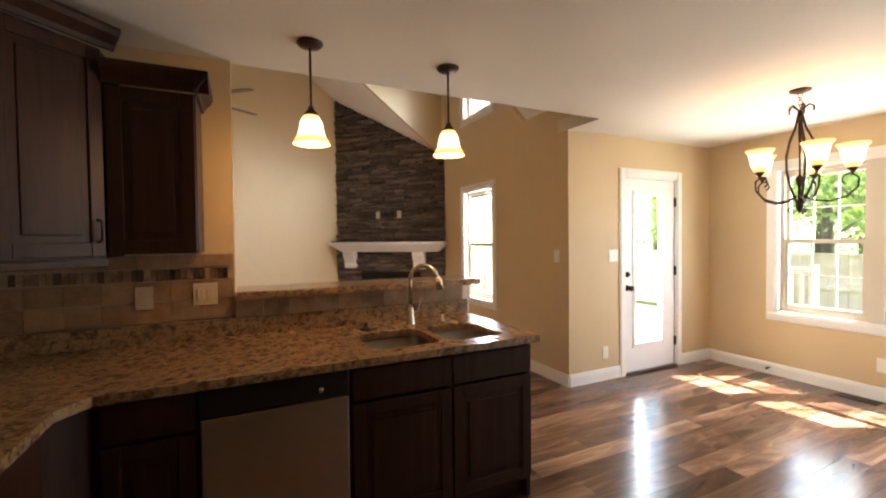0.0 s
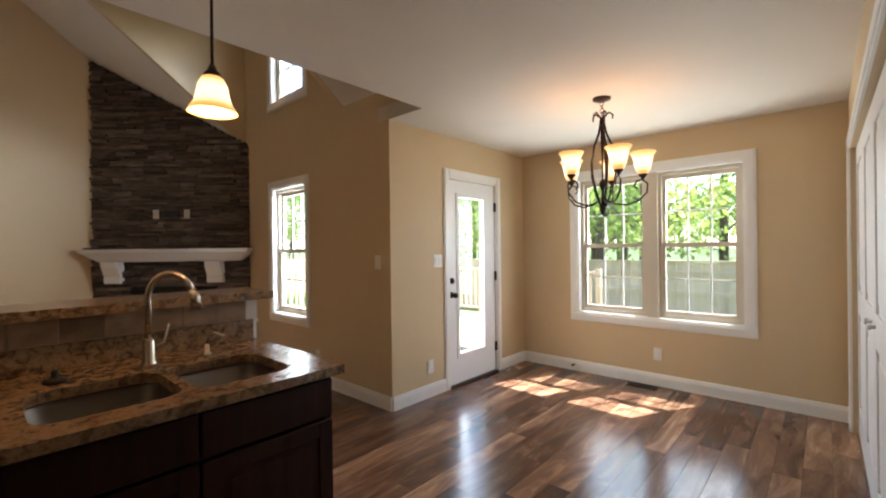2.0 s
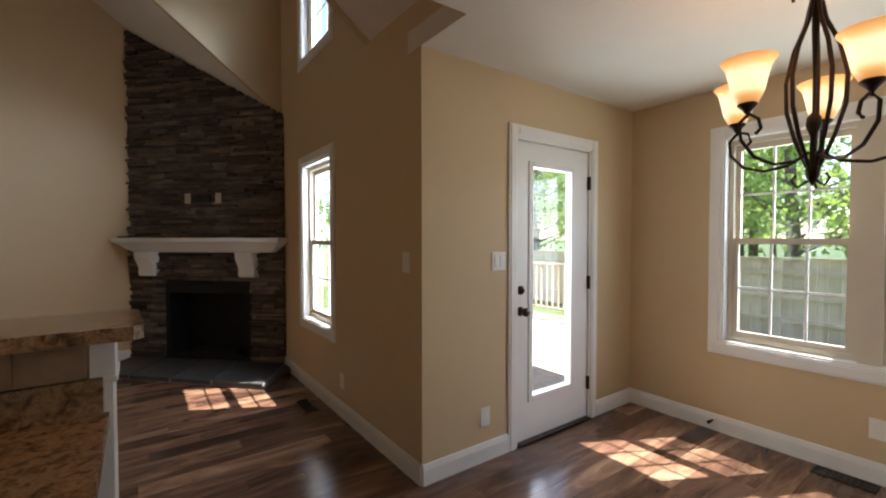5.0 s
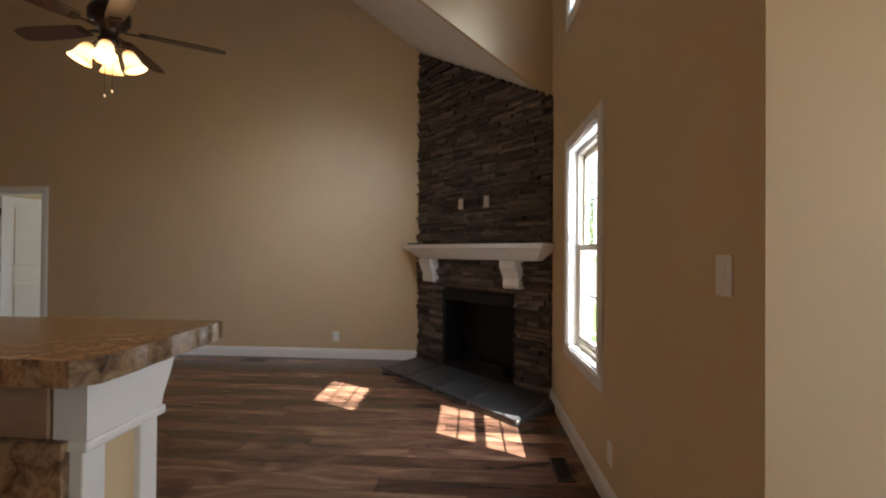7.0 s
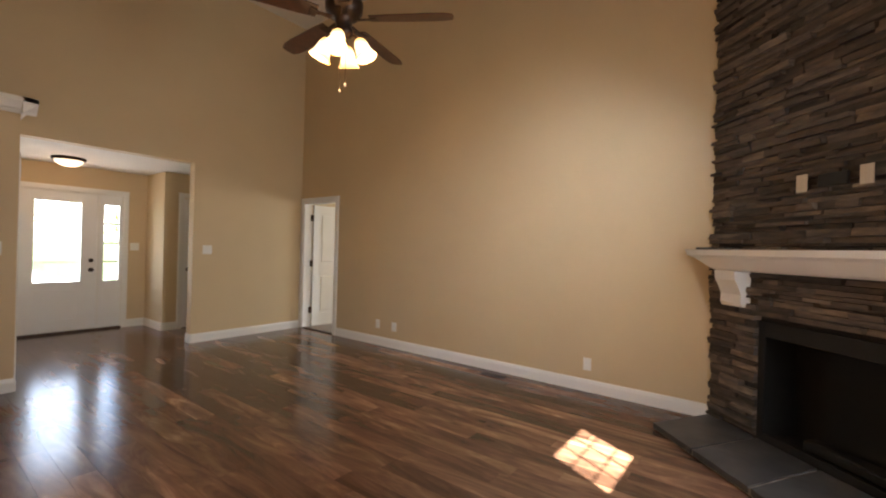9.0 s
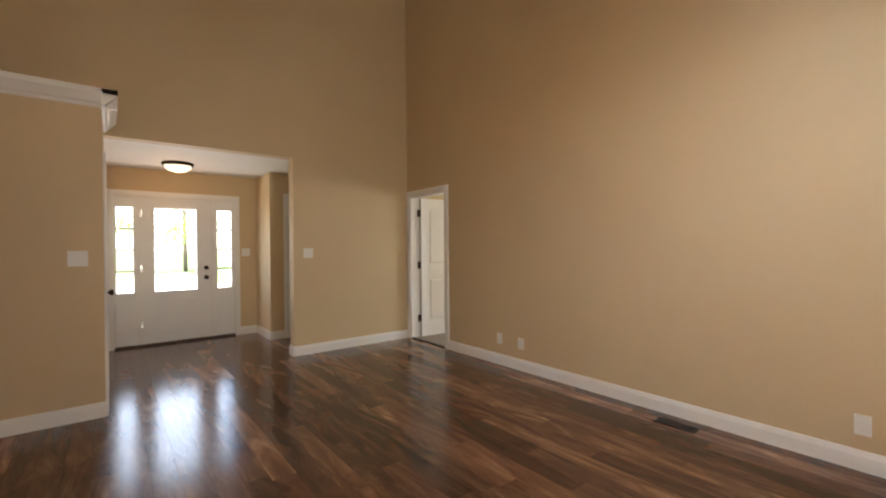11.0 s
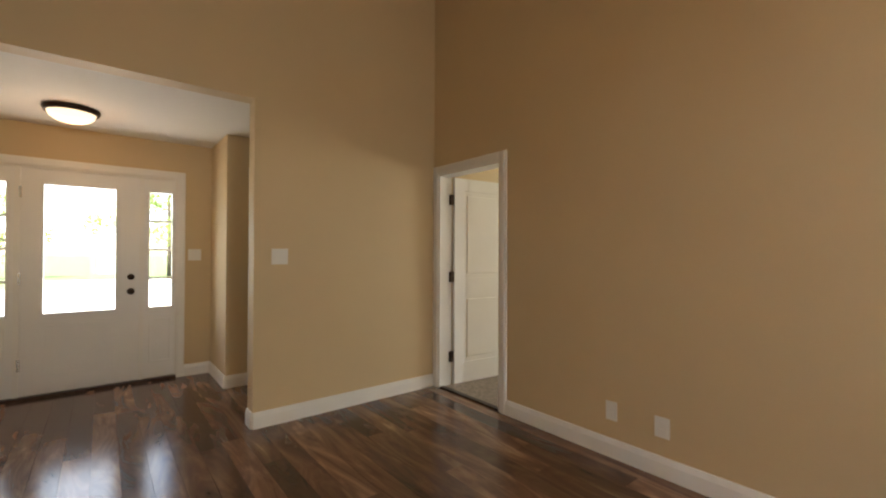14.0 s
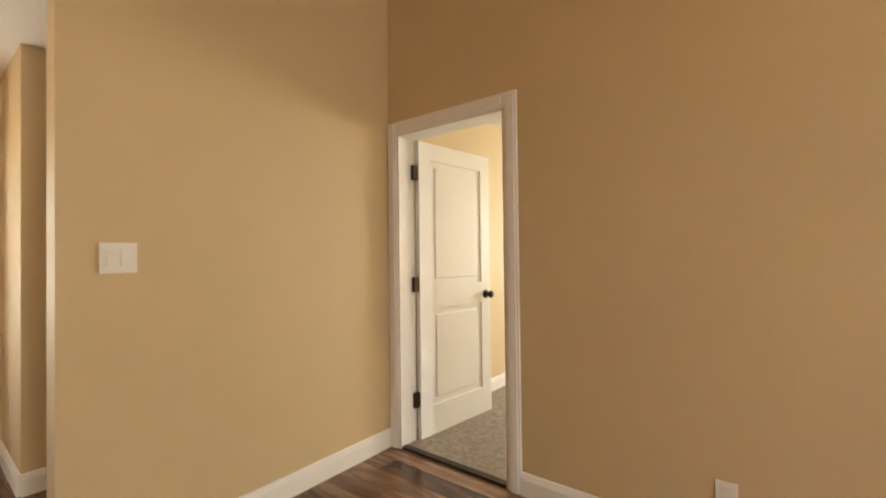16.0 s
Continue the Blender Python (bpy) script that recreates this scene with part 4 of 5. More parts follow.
wall_plate((-0.16, wall_face - 0.011, 1.135), (0, -1, 0), "outlet", 0.08, 0.12, "beige outlet plate on stone tile backsplash", TAN)
wall_plate((0.12, wall_face - 0.011, 1.14), (0, -1, 0), "switch", 0.12, 0.12, "beige double switch plate on tile backsplash", TAN)
wall_plate((XE, 3.15, 1.245), (-1, 0, 0), "switch", 0.075)
wall_plate((3.677, YD, 1.24), (0, -1, 0), "switch", 0.12)
wall_plate((3.565, YD, 0.275), (0, -1, 0), "outlet")
wall_plate((XB, 1.50, 0.307), (-1, 0, 0), "outlet")
wall_plate((XE, 4.12, 0.282), (-1, 0, 0), "outlet")
wall_plate((0.747, YN, 0.265), (0, -1, 0), "outlet")
wall_plate((-2.145, YN, 0.29), (0, -1, 0), "outlet")
wall_plate((-1.835, YN, 0.283), (0, -1, 0), "outlet", 0.085)
wall_plate((XW, 5.534, 1.251), (1, 0, 0), "switch", 0.12)
wall_plate((XFRONT, 5.25, 1.256), (1, 0, 0), "switch", 0.12)
wall_plate((XCL, 3.41, 1.25), (1, 0, 0), "switch", 0.12)


def floor_vent(x, y, lx, ly):
    v = thing("floor_vent", (x, y, 0.0), "dark bronze floor register set in wood floor", "vent")
    bpy.context.view_layer.update()
    bm = bmesh.new()
    for p in ((-lx, lx, -ly, -ly + 0.012), (-lx, lx, ly - 0.012, ly), (-lx, -lx + 0.012, -ly + 0.012, ly - 0.012), (lx - 0.012, lx, -ly + 0.012, ly - 0.012)):
        bm_box(bm, x + p[0], x + p[1], y + p[2], y + p[3], 0.0, 0.007)
    part("frame", bm, BRONZE, v)
    part("backing", box(x - lx + 0.01, x + lx - 0.01, y - ly + 0.01, y + ly - 0.01, 0.0, 0.002), BLACK, v)
    long = lx > ly
    for i in range(9):
        f = -1 + 2 * (i + 0.5) / 9
        if long:
            part("slat", box(x + f * (lx - 0.015) - 0.004, x + f * (lx - 0.015) + 0.004, y - ly + 0.012, y + ly - 0.012, 0.002, 0.006), BRONZE, v)
        else:
            part("slat", box(x - lx + 0.012, x + lx - 0.012, y + f * (ly - 0.015) - 0.004, y + f * (ly - 0.015) + 0.004, 0.002, 0.006), BRONZE, v)


floor_vent(5.10, 1.62, 0.055, 0.14)
floor_vent(2.94, 4.50, 0.055, 0.14)
floor_vent(-0.206, 6.83, 0.14, 0.055)
ds = obj("door_stop", tube([(XB - 0.016, 2.34, 0.07), (XB - 0.08, 2.34, 0.07)], [0.008, 0.012], 10), BRONZE)
tagged(ds, "small dark door stop on the baseboard", "door stop")

# ---- lamps ----
BELL = [(0.026, 0.165), (0.045, 0.15), (0.060, 0.12), (0.067, 0.08), (0.075, 0.045), (0.094, 0.016), (0.101, 0.0), (0.097, 0.002), (0.088, 0.018), (0.070, 0.048), (0.062, 0.08), (0.055, 0.118), (0.040, 0.145), (0.022, 0.16)]
for x, y in ((0.642, 2.148), (1.429, 2.148)):
    p = thing("pendant_light", (x, y, H), "bronze pendant light with lit amber bell shade", "pendant light", "pendants over the sink")
    bpy.context.view_layer.update()
    part("canopy", lathe([(0, 0), (0.066, 0), (0.066, -0.008), (0.055, -0.02), (0.015, -0.026), (0, -0.026)], 24, (x, y, H - 0.0005)), BRONZE, p)
    part("stem", tube([(x, y, H - 0.02), (x, y, 2.11)], 0.006, 8), BRONZE, p)
    part("cap", lathe([(0, 0.05), (0.012, 0.05), (0.018, 0.03), (0.034, 0.012), (0.034, 0.0), (0, 0.0)], 20, (x, y, 2.067)), BRONZE, p)
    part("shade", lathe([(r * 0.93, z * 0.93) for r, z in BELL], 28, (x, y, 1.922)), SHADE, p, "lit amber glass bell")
    bulb("pendant_bulb", (x, y, 1.89), 0.75)

cx, cy = 3.858, 1.496
ch = thing("chandelier", (cx, cy, H), "dark bronze scrolled chandelier with five lit amber shades", "chandelier")
bpy.context.view_layer.update()
part("canopy", lathe([(0, 0), (0.065, 0), (0.062, -0.012), (0.03, -0.024), (0.01, -0.03), (0, -0.03)], 24, (cx, cy, H - 0.0005)), BRONZE, ch)
for i in range(4):
    z = H - 0.04 - i * 0.024
    pl = ((1, 0, 0), (0, 0, 1)) if i % 2 else ((0, 1, 0), (0, 0, 1))
    part("chain_link", tube(arc((cx, cy, z), 0.014, 0, 360, 12, pl), 0.0028, 6), BRONZE, ch)
part("column", lathe([(0, 2.30), (0.014, 2.30), (0.02, 2.26), (0.011, 2.23), (0.012, 2.15), (0.006, 2.0), (0.006, 1.85), (0.022, 1.83), (0.024, 1.80), (0.010, 1.76), (0.012, 1.66), (0.024, 1.64), (0.020, 1.61), (0.008, 1.59), (0, 1.575)], 16, (cx, cy, 0)), BRONZE, ch)
SHUP = [(0.020, 0.0), (0.034, 0.006), (0.050, 0.04), (0.060, 0.09), (0.070, 0.13), (0.088, 0.155), (0.084, 0.157), (0.064, 0.13), (0.055, 0.09), (0.045, 0.045), (0.028, 0.012), (0.0, 0.008)]
for k in range(5):
    a = radians(72 * k + 7)
    o = Vector((math.cos(a), math.sin(a), 0))
    up = Vector((0, 0, 1))
    c = Vector((cx, cy, 0))
    # tall bowed strap of the cage
    strap = [c + o * r + up * z for r, z in ((0.012, 2.30), (0.05, 2.335), (0.075, 2.315), (0.072, 2.285))]
    part("scroll", tube(strap, 0.006, 8), BRONZE, ch)
    strap = [c + o * r + up * z for r, z in ((0.014, 2.26), (0.03, 2.18), (0.068, 2.09), (0.092, 1.98), (0.088, 1.87), (0.06, 1.76), (0.03, 1.68), (0.012, 1.64))]
    part("strap", tube(strap, 0.0075, 8), BRONZE, ch)
    arm = [c + o * r + up * z for r, z in ((0.02, 1.70), (0.08, 1.665), (0.16, 1.655), (0.24, 1.68), (0.295, 1.74), (0.30, 1.80), (0.265, 1.835), (0.225, 1.82), (0.215, 1.785), (0.235, 1.765))]
    part("arm", tube(arm, 0.0065, 8), BRONZE, ch)
    part("post", tube([c + o * 0.27 + up * 1.82, c + o * 0.27 + up * 1.85], 0.006, 8), BRONZE, ch)
    part("cup", lathe([(0, 0), (0.008, 0), (0.016, 0.012), (0.033, 0.03), (0.030, 0.036), (0, 0.036)], 16, c + o * 0.27 + up * 1.835), BRONZE, ch)
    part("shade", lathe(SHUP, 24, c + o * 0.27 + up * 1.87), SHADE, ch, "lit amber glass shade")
    bulb("chandelier_bulb", c + o * 0.27 + up * 2.06, 0.14)
for k in range(3):
    a = radians(120 * k)
    o = Vector((math.cos(a), math.sin(a), 0))
    part("finial_scroll", tube([c + o * r + up * z for r, z in ((0.01, 1.60), (0.045, 1.575), (0.065, 1.60), (0.05, 1.62))], 0.005, 8), BRONZE, ch)

fx, fy = -0.13, 4.66
fan = thing("ceiling_fan", (fx, fy, HV), "bronze ceiling fan with walnut blades and four lit shades", "ceiling fan")
bpy.context.view_layer.update()
part("canopy", lathe([(0, 0), (0.07, 0), (0.068, -0.03), (0.03, -0.07), (0, -0.07)], 24, (fx, fy, HV - 0.0005)), BRONZE, fan)
part("downrod", tube([(fx, fy, HV - 0.06), (fx, fy, 2.99)], 0.013, 10), BRONZE, fan)
part("motor", lathe([(0, 0.24), (0.03, 0.24), (0.05, 0.21), (0.11, 0.18), (0.135, 0.13), (0.13, 0.07), (0.10, 0.03), (0.06, 0.01), (0.055, -0.05), (0.07, -0.07), (0.06, -0.10), (0.02, -0.13), (0, -0.13)], 28, (fx, fy, 3.20)), BRONZE, fan)
for k in range(5):
    a = 32 + 72 * k
    m = Matrix.Translation((fx, fy, 3.215)) @ pose(0, 0, 0, 0, 0, a) @ pose(0, 0, 0, 11, 0, 0)
    iron = part("blade_iron", moved(prism([(0.09, -0.02), (0.17, -0.012), (0.24, -0.04), (0.24, 0.04), (0.17, 0.012), (0.09, 0.02)], -0.010, -0.003), m), BRONZE, fan)
    bl = prism([(0.19, -0.055), (0.30, -0.066), (0.62, -0.076), (0.72, -0.070), (0.775, -0.05), (0.785, 0.0), (0.775, 0.05), (0.72, 0.070), (0.62, 0.076), (0.30, 0.066), (0.19, 0.055)], -0.002, 0.006)
    part("blade", moved(bl, m), BLADE, fan, "walnut fan blade")
for k in range(4):
    a = radians(90 * k + 35)
    o = Vector((math.cos(a), math.sin(a), 0))
    c = Vector((fx, fy, 0))
    part("light_arm", tube([c + o * 0.03 + Vector((0, 0, 3.09)), c + o * 0.08 + Vector((0, 0, 3.10)), c + o * 0.11 + Vector((0, 0, 3.065))], 0.008, 8), BRONZE, fan)
    m = Matrix.Translation(c + o * 0.17 + Vector((0, 0, 2.94))) @ pose(0, 0, 0, 0, 0, math.degrees(a)) @ pose(0, 0, 0, 0, -24, 0)
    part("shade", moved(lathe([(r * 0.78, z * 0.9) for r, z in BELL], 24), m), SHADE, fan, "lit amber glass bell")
    bulb("fan_bulb", c + o * 0.17 + Vector((0, 0, 2.535)), 0.5)
for dx, z in ((-0.03, 2.72), (0.03, 2.75)):
    part("pull_chain", tube([(fx + dx, fy, 3.08), (fx + dx, fy, z)], 0.002, 6), BRONZE, fan)
    part("pull_knob", lathe([(0, 0.03), (0.008, 0.02), (0.009, 0.008), (0, 0)], 12, (fx + dx, fy, z - 0.02)), PLASTIC, fan)

size_fan = Matrix.Translation((fx, fy, 2.815)) @ Matrix.Diagonal((0.92, 0.92, 0.92, 1)) @ Matrix.Translation((-fx, -fy, -3.20))
for o in fan.children:
    if not o.name.startswith(("canopy", "downrod")):
        o.data.transform(size_fan)

lx, ly = -5.14, 4.295
fl = thing("ceiling_light", (lx, ly, HF), "flush foyer ceiling light with bronze rim, lit", "ceiling light")
bpy.context.view_layer.update()
part("rim", lathe([(0, 0), (0.175, 0), (0.18, -0.012), (0.17, -0.035), (0.155, -0.04), (0.15, -0.02), (0, -0.02)], 32, (lx, ly, HF - 0.0005)), BRONZE, fl)
part("bowl", lathe([(0.152, -0.03), (0.14, -0.065), (0.10, -0.095), (0.05, -0.11), (0, -0.113)], 32, (lx, ly, HF)), FOYSHADE, fl, "lit alabaster glass bowl")
bulb("foyer_bulb", (lx, ly, HF - 0.19), 0.28, 0.10)

# ---- corner fireplace ----
P0, P1 = Vector((1.755, 7.005, 0)), Vector((3.10, 5.66, 0))
UX = (P1 - P0).normalized()
NX = Vector((UX.y, -UX.x, 0))
if NX.x > 0:
    NX = -NX
FW = (P1 - P0).length
FM = Matrix.Translation(P0) @ Matrix(((UX.x, NX.x, 0, 0), (UX.y, NX.y, 0, 0), (0, 0, 1, 0), (0, 0, 0, 1)))


def top_at(u):
    return ZS + PITCH * (XE - (P0.x + UX.x * u)) - 0.004


fp = thing("fireplace", P0, "corner fireplace of dark stacked ledgestone", "fireplace")
bpy.context.view_layer.update()
F0, F1, FT = 0.445, 1.50, 0.89
bm = bmesh.new()
for u0, u1, z0 in ((0.0, F0, 0), (F0, F1, FT), (F1, FW, 0)):
    u0c, u1c = u0, u1
    vs = [bm.verts.new((u, v, z)) for v in (-0.03, -0.10) for u, z in ((u0c, z0), (u1c, z0), (u1c, top_at(u1c)), (u0c, top_at(u0c)))]
    for f in ((0, 1, 2, 3), (7, 6, 5, 4), (0, 4, 5, 1), (1, 5, 6, 2), (2, 6, 7, 3), (3, 7, 4, 0)):
        bm.faces.new([vs[i] for i in f])
bmesh.ops.recalc_face_normals(bm, faces=bm.faces)
surround = part("surround", moved(bm, FM), MORTAR, fp, "dark stone surround")
# black firebox with its face frame and hood
bm = bmesh.new()
for p in ((F0, F0 + 0.01, -0.32, -0.02, 0.05, FT), (F1 - 0.01, F1, -0.32, -0.02, 0.05, FT), (F0, F1, -0.32, -0.31, 0.05, FT), (F0, F1, -0.32, -0.02, FT - 0.01, FT), (F0, F1, -0.32, -0.02, 0.0, 0.05)):
    bm_box(bm, *p)
fbx = part("firebox", moved(bm, FM), SOOT, fp, "black metal firebox")
bm = bmesh.new()
for p in ((F0, F0 + 0.05, 0.05, FT), (F1 - 0.05, F1, 0.05, FT), (F0 + 0.05, F1 - 0.05, FT - 0.11, FT), (F0 + 0.05, F1 - 0.05, 0.05, 0.10)):
    bm_box(bm, p[0], p[1], -0.022, -0.004, p[2], p[3], 0.003)
part("face_frame", moved(bm, FM), SOOT, fbx, "black metal face frame")
part("grate", moved(box(F0 + 0.25, F1 - 0.25, -0.22, -0.10, 0.06, 0.14, 0.02), FM), SOOT, fbx)
# mantel shelf with two corbels
mt = thing("mantel_shelf", FM @ Vector((1.0, 0.02, 1.25)), "white painted mantel shelf on two corbels", "mantel")
bpy.context.view_layer.update()
bm = bmesh.new()
levels = [(1.235, 0.10, 0.16, 1.80), (1.25, 0.125, 0.13, 1.83), (1.33, 0.20, 0.035, 1.92), (1.35, 0.235, 0.0, 1.955), (1.392, 0.245, -0.01, 1.965)]
rings = [[bm.verts.new(p) for p in ((a, -0.02, z), (a, d, z), (b, d, z), (b, -0.02, z))] for z, d, a, b in levels]
for a, b in zip(rings, rings[1:]):
    for i in range(4):
        bm.faces.new((a[i], a[(i + 1) % 4], b[(i + 1) % 4], b[i]))
bm.faces.new(rings[0]), bm.faces.new(rings[-1])
bmesh.ops.recalc_face_normals(bm, faces=bm.faces)
part("shelf", moved(bm, FM), TRIM, mt)
for u in (0.28, 1.50):
    prof = [(0.0, 0.97), (0.07, 0.97), (0.085, 1.0), (0.08, 1.06), (0.105, 1.12), (0.135, 1.17), (0.14, 1.236), (0.0, 1.236)]
    bm = bmesh.new()
    e = [[bm.verts.new((uu, o, z)) for o, z in prof] for uu in (u - 0.095, u + 0.095)]
    bm.faces.new(e[0]), bm.faces.new(e[1])
    for i in range(len(prof)):
        j = (i + 1) % len(prof)
        bm.faces.new((e[0][i], e[0][j], e[1][j], e[1][i]))
    bmesh.ops.recalc_face_normals(bm, faces=bm.faces)
    part("corbel", moved(bm, FM), TRIM, mt, "white scrolled corbel")
sl = obj("stone_cap", moved(box(0.0, 0.30, -0.01, 0.16, 1.393, 1.412, 0.005), FM), SLATE)
tagged(sl, "loose grey stone pieces lying on the mantel", "stone")
for u in (0.80, 1.17):
    at = FM @ Vector((u, 0.062, 1.82))
    wall_plate(at, NX, "outlet", 0.07, 0.11, "tan outlet plate on dark ledgestone", TAN)
tv = obj("cable_plate", moved(box(0.90, 1.07, 0.045, 0.066, 1.78, 1.86, 0.004), FM), BLACK)
tagged(tv, "black cable pass-through plate on ledgestone", "plate")
# slate hearth
he = thing("hearth", FM @ Vector((1.0, 0.3, 0)), "low slate tile hearth with pale grout", "hearth")
bpy.context.view_layer.update()
part("bed", prism([(1.765, 6.97), (1.445, 6.48), (2.73, 5.12), (3.08, 5.47), (3.08, 5.66)], 0.0, 0.038), GROUT, he, "pale grout bed")
hl = [Vector((1.43, 6.475)), Vector((2.735, 5.10))]
fl2 = [Vector((1.755, 6.985)), Vector((3.085, 5.665))]
cuts = [0.0, 0.235, 0.475, 0.715, 1.0]
for a, b in zip(cuts, cuts[1:]):
    q = [hl[0].lerp(hl[1], a + 0.006), hl[0].lerp(hl[1], b - 0.006), fl2[0].lerp(fl2[1], b - 0.006), fl2[0].lerp(fl2[1], a + 0.006)]
    part("slate_tile", prism(rough_outline([(p.x, p.y) for p in q], 0.06, 0.004), 0.012, 0.05), SLATE, he)
part("slate_tile", prism(rough_outline([(2.745, 5.105), (3.083, 5.45), (3.083, 5.635)], 0.05, 0.003), 0.012, 0.05), SLATE, he)

# ---- outside ----
struct("ground", box(-400, 400, -400, 400, -1.0, -0.75), GRASS, "green lawn reaching the horizon", "ground")
struct("porch", box(-11, XFRONT - T, 2.0, 7.0, -0.74, -0.06), CONCRETE, "pale concrete front porch", "porch")
struct("pavement", box(-40, -11, 0.5, 8.5, -0.745, -0.70), CONCRETE, "pale concrete driveway in sun", "pavement")
dk = thing("deck", (5.5, 5.5, -0.75), "pale wooden deck outside the back door", "deck")
bpy.context.view_layer.update()
part("joists", box(XE + T + 0.02, 8.4, YD + T + 0.02, 9.0, -0.75, -0.145), DECKWOOD, dk)
unit_plank = box(-0.5, 0.5, -0.5, 0.5, -0.5, 0.5)
me_deck = bpy.data.meshes.new("deck_board")
unit_plank.to_mesh(me_deck)
unit_plank.free()
me_deck.materials.append(DECKWOOD)


def piece(name, me, m, parent):
    o = new(name, me)
    o.parent = parent
    o.matrix_parent_inverse = parent.matrix_basis.inverted()
    o.matrix_basis = m
    return o


def unit(me, name, parent, x0, x1, y0, y1, z0, z1):
    return piece(name, me, Matrix.Translation(((x0 + x1) / 2, (y0 + y1) / 2, (z0 + z1) / 2)) @ Matrix.Diagonal((x1 - x0, y1 - y0, z1 - z0, 1)), parent)


y = YD + T + 0.02
while y < 8.95:
    unit(me_deck, "board", dk, XE + T + 0.02, 8.4, y, y + 0.135, -0.145, -0.11)
    y += 0.142
rl = thing("deck_railing", (5.5, 8.9, -0.11), "pale wooden deck railing with square balusters", "railing")
bpy.context.view_layer.update()
for x0, x1, y0, y1 in ((3.3, 8.4, 8.8, 8.89), (8.3, 8.39, YD + 0.3, 8.8)):
    unit(me_deck, "handrail", rl, x0, x1, y0, y1, 0.86, 0.90)
    unit(me_deck, "bottom_rail", rl, x0, x1, y0, y1, 0.0, 0.04)
    n = int(max(x1 - x0, y1 - y0) / 0.14)
    for i in range(n):
        if x1 - x0 > 1:
            c = x0 + (i + 0.5) * 0.14
            unit(me_deck, "baluster", rl, c - 0.018, c + 0.018, y0 + 0.026, y0 + 0.062, 0.04, 0.86)
        else:
            c = y0 + (i + 0.5) * 0.14
            unit(me_deck, "baluster", rl, x0 + 0.026, x0 + 0.062, c - 0.018, c + 0.018, 0.04, 0.86)
for x, y in ((3.35, 8.84), (5.8, 8.84), (8.35, 8.84), (8.35, 6.0), (8.35, YD + 0.35)):
    unit(me_deck, "post", rl, x - 0.045, x + 0.045, y - 0.045, y + 0.045, -0.11, 0.95)

me_f = bpy.data.meshes.new("fence_board")
b0 = box(-0.5, 0.5, -0.5, 0.5, -0.5, 0.5)
b0.to_mesh(me_f)
b0.free()
me_f.materials.append(FENCEWOOD)
fn = thing("fence", (13, 5, -0.75), "pale wooden privacy fence round the back yard", "fence")
bpy.context.view_layer.update()
for i in range(150):
    y0 = -9 + i * 0.19
    unit(me_f, "board", fn, 13.0, 13.025, y0, y0 + 0.182, -0.75, 0.92 + 0.01 * math.sin(i * 7.1))
for z in (-0.4, 0.1, 0.6):
    unit(me_f, "rail", fn, 12.93, 13.0, -9, 19.5, z, z + 0.09)
unit(me_f, "cap_rail", fn, 12.90, 13.06, -9, 19.5, 0.93, 0.97)
for i in range(80):
    x0 = -2.2 + i * 0.19
    unit(me_f, "board", fn, x0, x0 + 0.182, 19.5, 19.525, -0.75, 0.92 + 0.01 * math.sin(i * 5.3))


def tree_meshes(seed, h):
    rnd = random.Random(seed)
    trunk = tube([(0, 0, 0), (0.05, 0.03, h * 0.3), (-0.06, 0.08, h * 0.6), (0.05, -0.04, h * 0.95)], [0.20, 0.16, 0.11, 0.03], 9)
    tips = []
    for k in range(16):
        z = h * rnd.uniform(0.22, 0.9)
        a = rnd.uniform(0, 6.28)
        l = (1.15 - z / h) * h * rnd.uniform(0.22, 0.42)
        pts = [(0, 0, z), (math.cos(a) * l * 0.5, math.sin(a) * l * 0.5, z + l * 0.2), (math.cos(a) * l, math.sin(a) * l, z + l * 0.45)]
        tube(pts, [0.06, 0.035, 0.012], 6, trunk)
        tips += [Vector(pts[1]), Vector(pts[2]), Vector(pts[2]) * 0.8 + Vector(pts[1]) * 0.2]
    verts, faces = [], []
    for i in range(3600):
        c = rnd.choice(tips) + Vector((rnd.gauss(0, 0.55), rnd.gauss(0, 0.55), rnd.gauss(0, 0.40)))
        u = Vector((rnd.uniform(-1, 1), rnd.uniform(-1, 1), rnd.uniform(-1, 1))).normalized()
        v = u.cross(Vector((rnd.uniform(-1, 1), rnd.uniform(-1, 1), rnd.uniform(-1, 1)))).normalized()
        s = rnd.uniform(0.06, 0.13)
        n = len(verts)
        verts += [c - u * s, c + v * s * 0.55, c + u * s, c - v * s * 0.55]
        faces.append((n, n + 1, n + 2, n + 3))
    me = bpy.data.meshes.new("crown")
    me.from_pydata(verts, [], faces)
    me.materials.append(LEAF)
    return trunk, me


protos = []
for s, h in ((1, 9.0), (2, 11.0), (3, 7.5)):
    tr, me = tree_meshes(s, h)
    t = thing("tree", (0, 0, 0), "tall leafy green tree behind the fence", "tree", "trees round the yard")
    bpy.context.view_layer.update()
    part("trunk", tr, BARK, t, "grey brown trunk")
    o = new("crown", me)
    o.parent = t
    tagged(o, "light green leaves")
    protos.append(t)
rnd = random.Random(5)
spots = []
for i in range(20):
    spots.append((rnd.uniform(15.5, 26), -9 + i * 1.75 + rnd.uniform(-0.6, 0.6)))
for i in range(16):
    spots.append((rnd.uniform(28, 40), -12 + i * 3.0 + rnd.uniform(-1, 1)))
for i in range(9):
    spots.append((-1 + i * 2.2 + rnd.uniform(-0.6, 0.6), rnd.uniform(21.5, 30)))
for i in range(7):
    spots.append((rnd.uniform(-46, -36), -10 + i * 5.0 + rnd.uniform(-1, 1)))
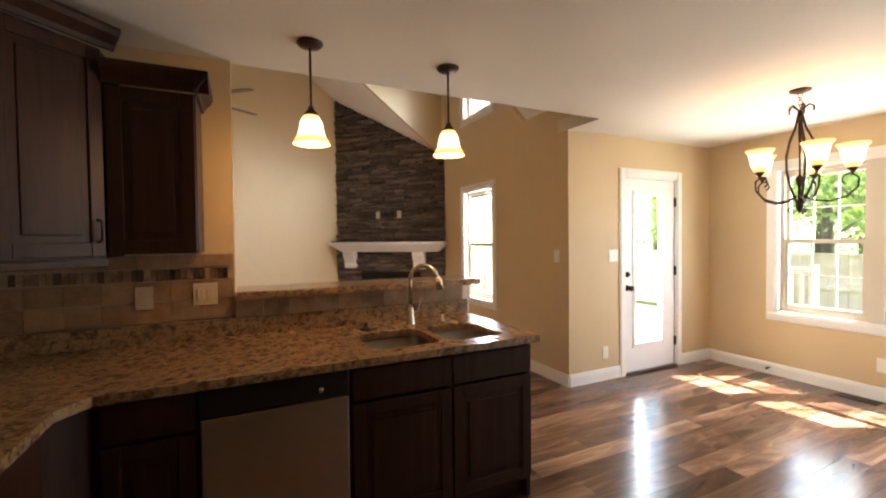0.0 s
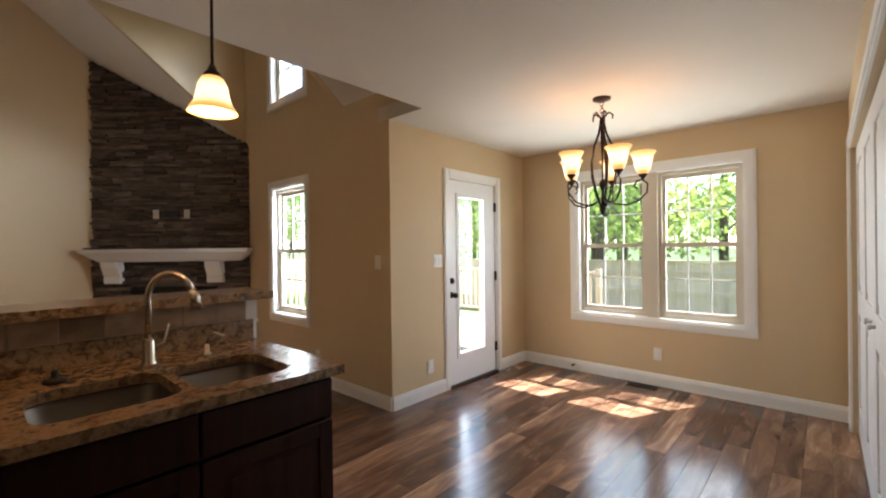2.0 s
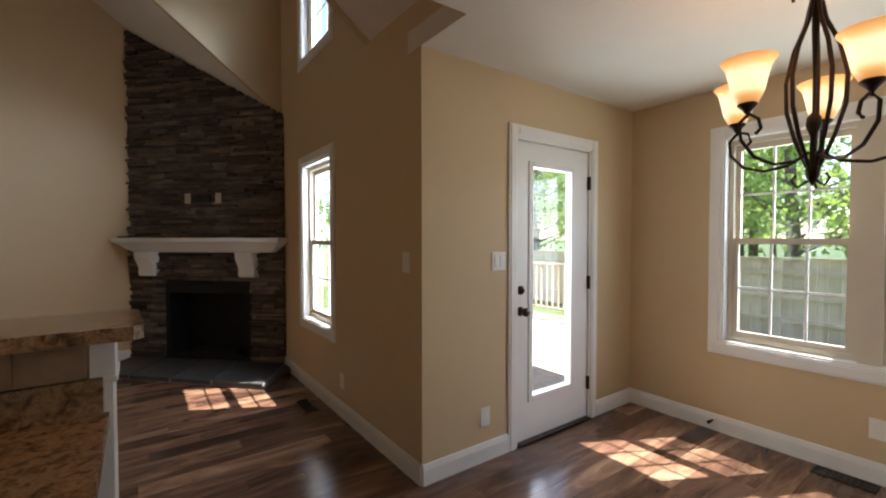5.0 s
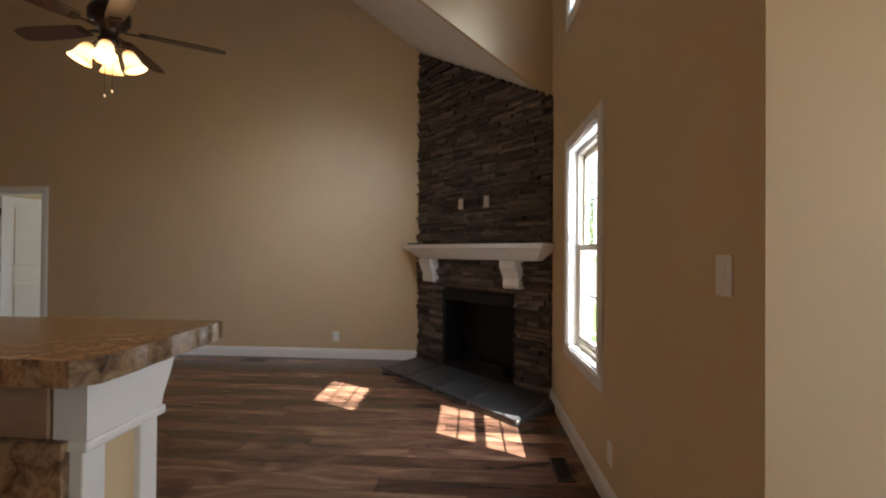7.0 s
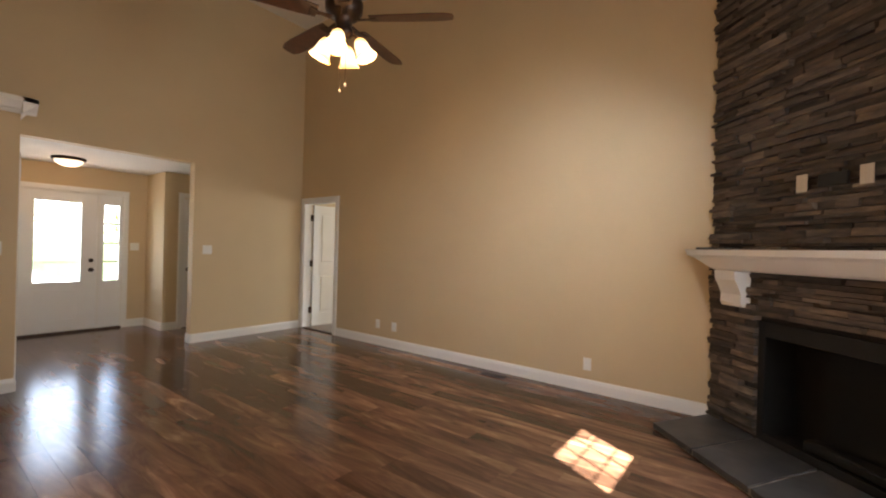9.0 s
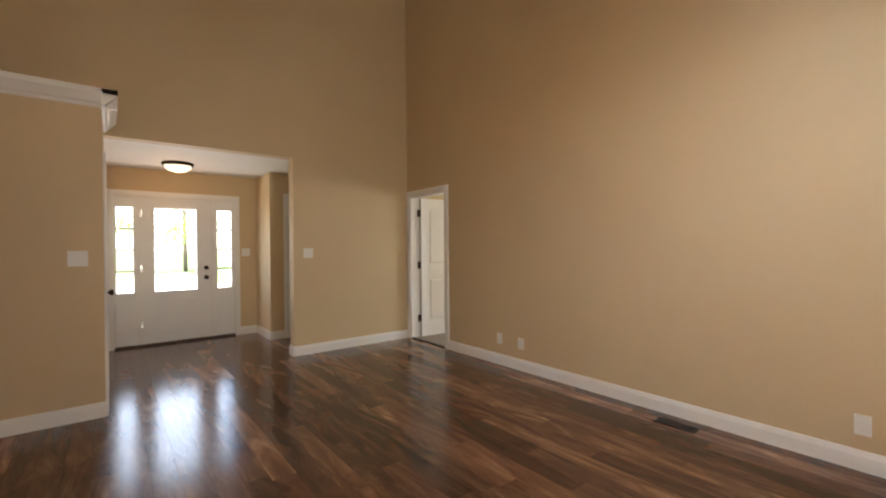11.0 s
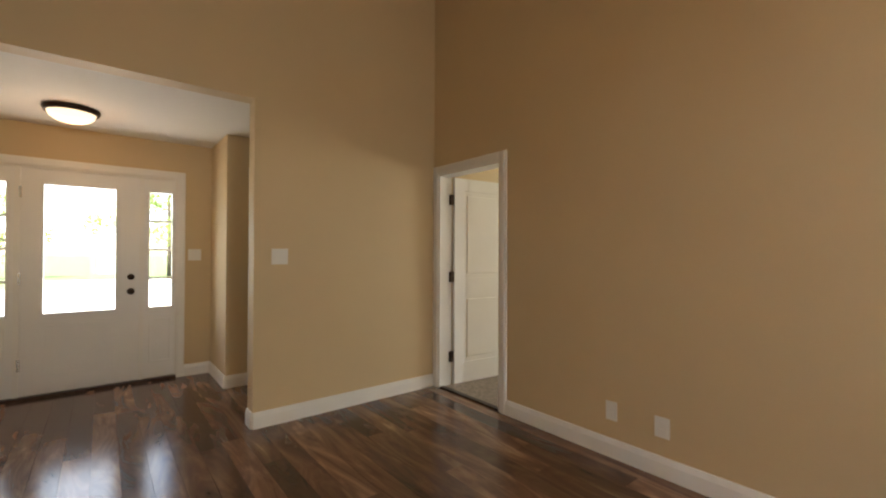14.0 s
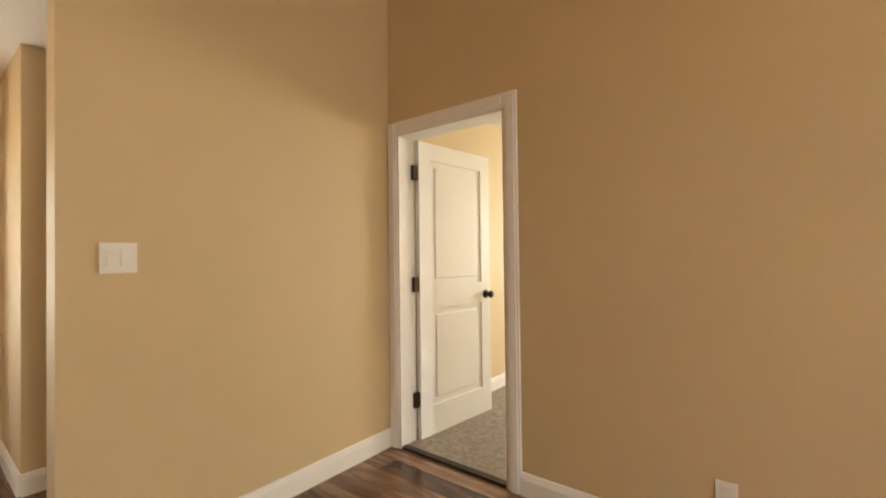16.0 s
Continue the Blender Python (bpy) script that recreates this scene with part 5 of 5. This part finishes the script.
for i, (x, y) in enumerate(spots):
    m = Matrix.Translation((x, y, -0.8)) @ pose(0, 0, 0, 0, 0, rnd.uniform(0, 360))
    if i < 3:
        protos[i].matrix_basis = m
    else:
        copy_thing(protos[i % 3], m)

# ---- fireplace stones, piece by piece ----
rnd = random.Random(11)
stone_meshes = []
for k in range(7):
    bm = box(-0.5, 0.5, -0.5, 0.5, -0.5, 0.5)
    for v in bm.verts:
        v.co += Vector((rnd.uniform(-0.02, 0.02), rnd.uniform(-0.18, 0.10), rnd.uniform(-0.10, 0.06)))
    me = bpy.data.meshes.new("stone")
    bm.to_mesh(me)
    bm.free()
    me.materials.append(STONE)
    stone_meshes.append(me)
rest_v, rest_f = [], []
z, count = 0.05, 0
while z < top_at(0):
    h = rnd.choice((0.022, 0.028, 0.034, 0.040, 0.050))
    umax = FW
    if z + h > top_at(FW):
        umax = (ZS + PITCH * (XE - P0.x) - 0.004 - z - h) / (PITCH * UX.x)
    u = -rnd.uniform(0, 0.1)
    while u < umax - 0.02:
        l = rnd.choice((0.12, 0.18, 0.24, 0.30, 0.38, 0.46)) * rnd.uniform(0.85, 1.15)
        a, b = max(u, 0.0), min(u + l, umax)
        u += l
        if z < FT:
            if a < F0 < b:
                b = F0
            if a < F1 < b:
                a = F1
            if a >= F0 - 1e-6 and b <= F1 + 1e-6:
                continue
        if b - a < 0.02:
            continue
        d = rnd.uniform(0.016, 0.072)
        m = FM @ Matrix.Translation(((a + b) / 2, d / 2 - 0.034, z + h / 2)) @ Matrix.Diagonal((b - a - 0.003, d + 0.03, h - 0.003, 1)) 
        me = rnd.choice(stone_meshes)
        if count < 300 and z < 2.3:
            o = new("stone", me)
            o.parent = surround
            o.matrix_basis = m
            count += 1
        else:
            n = len(rest_v)
            rest_v += [m @ v.co for v in me.vertices]
            rest_f += [tuple(n + i for i in p.vertices) for p in me.polygons]
    z += h
me = bpy.data.meshes.new("stonework")
me.from_pydata(rest_v, [], rest_f)
me.materials.append(STONE)
o = new("stonework", me)
o.parent = surround
tagged(o, "dark stacked ledgestone", "", "", "stuff")

# ---- floor planks ----
rnd = random.Random(3)
floor = tagged(new("floor"), "dark acacia wood plank floor with golden streaks", "floor", "", "structure")
bm = box(-0.5, 0.5, -0.5, 0.5, -0.5, 0.5)
me_p = bpy.data.meshes.new("plank")
bm.to_mesh(me_p)
bm.free()
me_p.materials.append(FLOORWOOD)
rest_v, rest_f, count = [], [], 0
y, W = -1.76, 0.135
while y < YN:
    y1 = min(y + W, YN)
    if y1 <= YF:
        x0, x1 = -0.8, XB
    elif y < YD:
        x0, x1 = XCL, XB
    elif y < YCL - 0.13:
        x0, x1 = XCL, XE
    elif y < YHALL:
        x0, x1 = XFRONT - 0.1, XE
    else:
        x0, x1 = XHALL, XE
    x = x0 - rnd.uniform(0, 1.2)
    while x < x1:
        l = rnd.uniform(1.0, 1.95)
        a, b = max(x, x0), min(x + l, x1)
        x += l
        if b - a < 0.01:
            continue
        m = Matrix.Translation(((a + b) / 2, (y + y1) / 2, -0.006)) @ Matrix.Diagonal((b - a - 0.0015, y1 - y - 0.0015, 0.012, 1))
        if y > 0.4 and count < 300:
            o = new("plank", me_p)
            o.parent = floor
            o.matrix_basis = m
            count += 1
        else:
            n = len(rest_v)
            rest_v += [m @ v.co for v in me_p.vertices]
            rest_f += [tuple(n + i for i in p.vertices) for p in me_p.polygons]
    y += W
me = bpy.data.meshes.new("more_planks")
me.from_pydata(rest_v, [], rest_f)
me.materials.append(FLOORWOOD)
o = new("more_planks", me)
o.parent = floor
tagged(o, "dark acacia wood planks", "", "", "stuff")
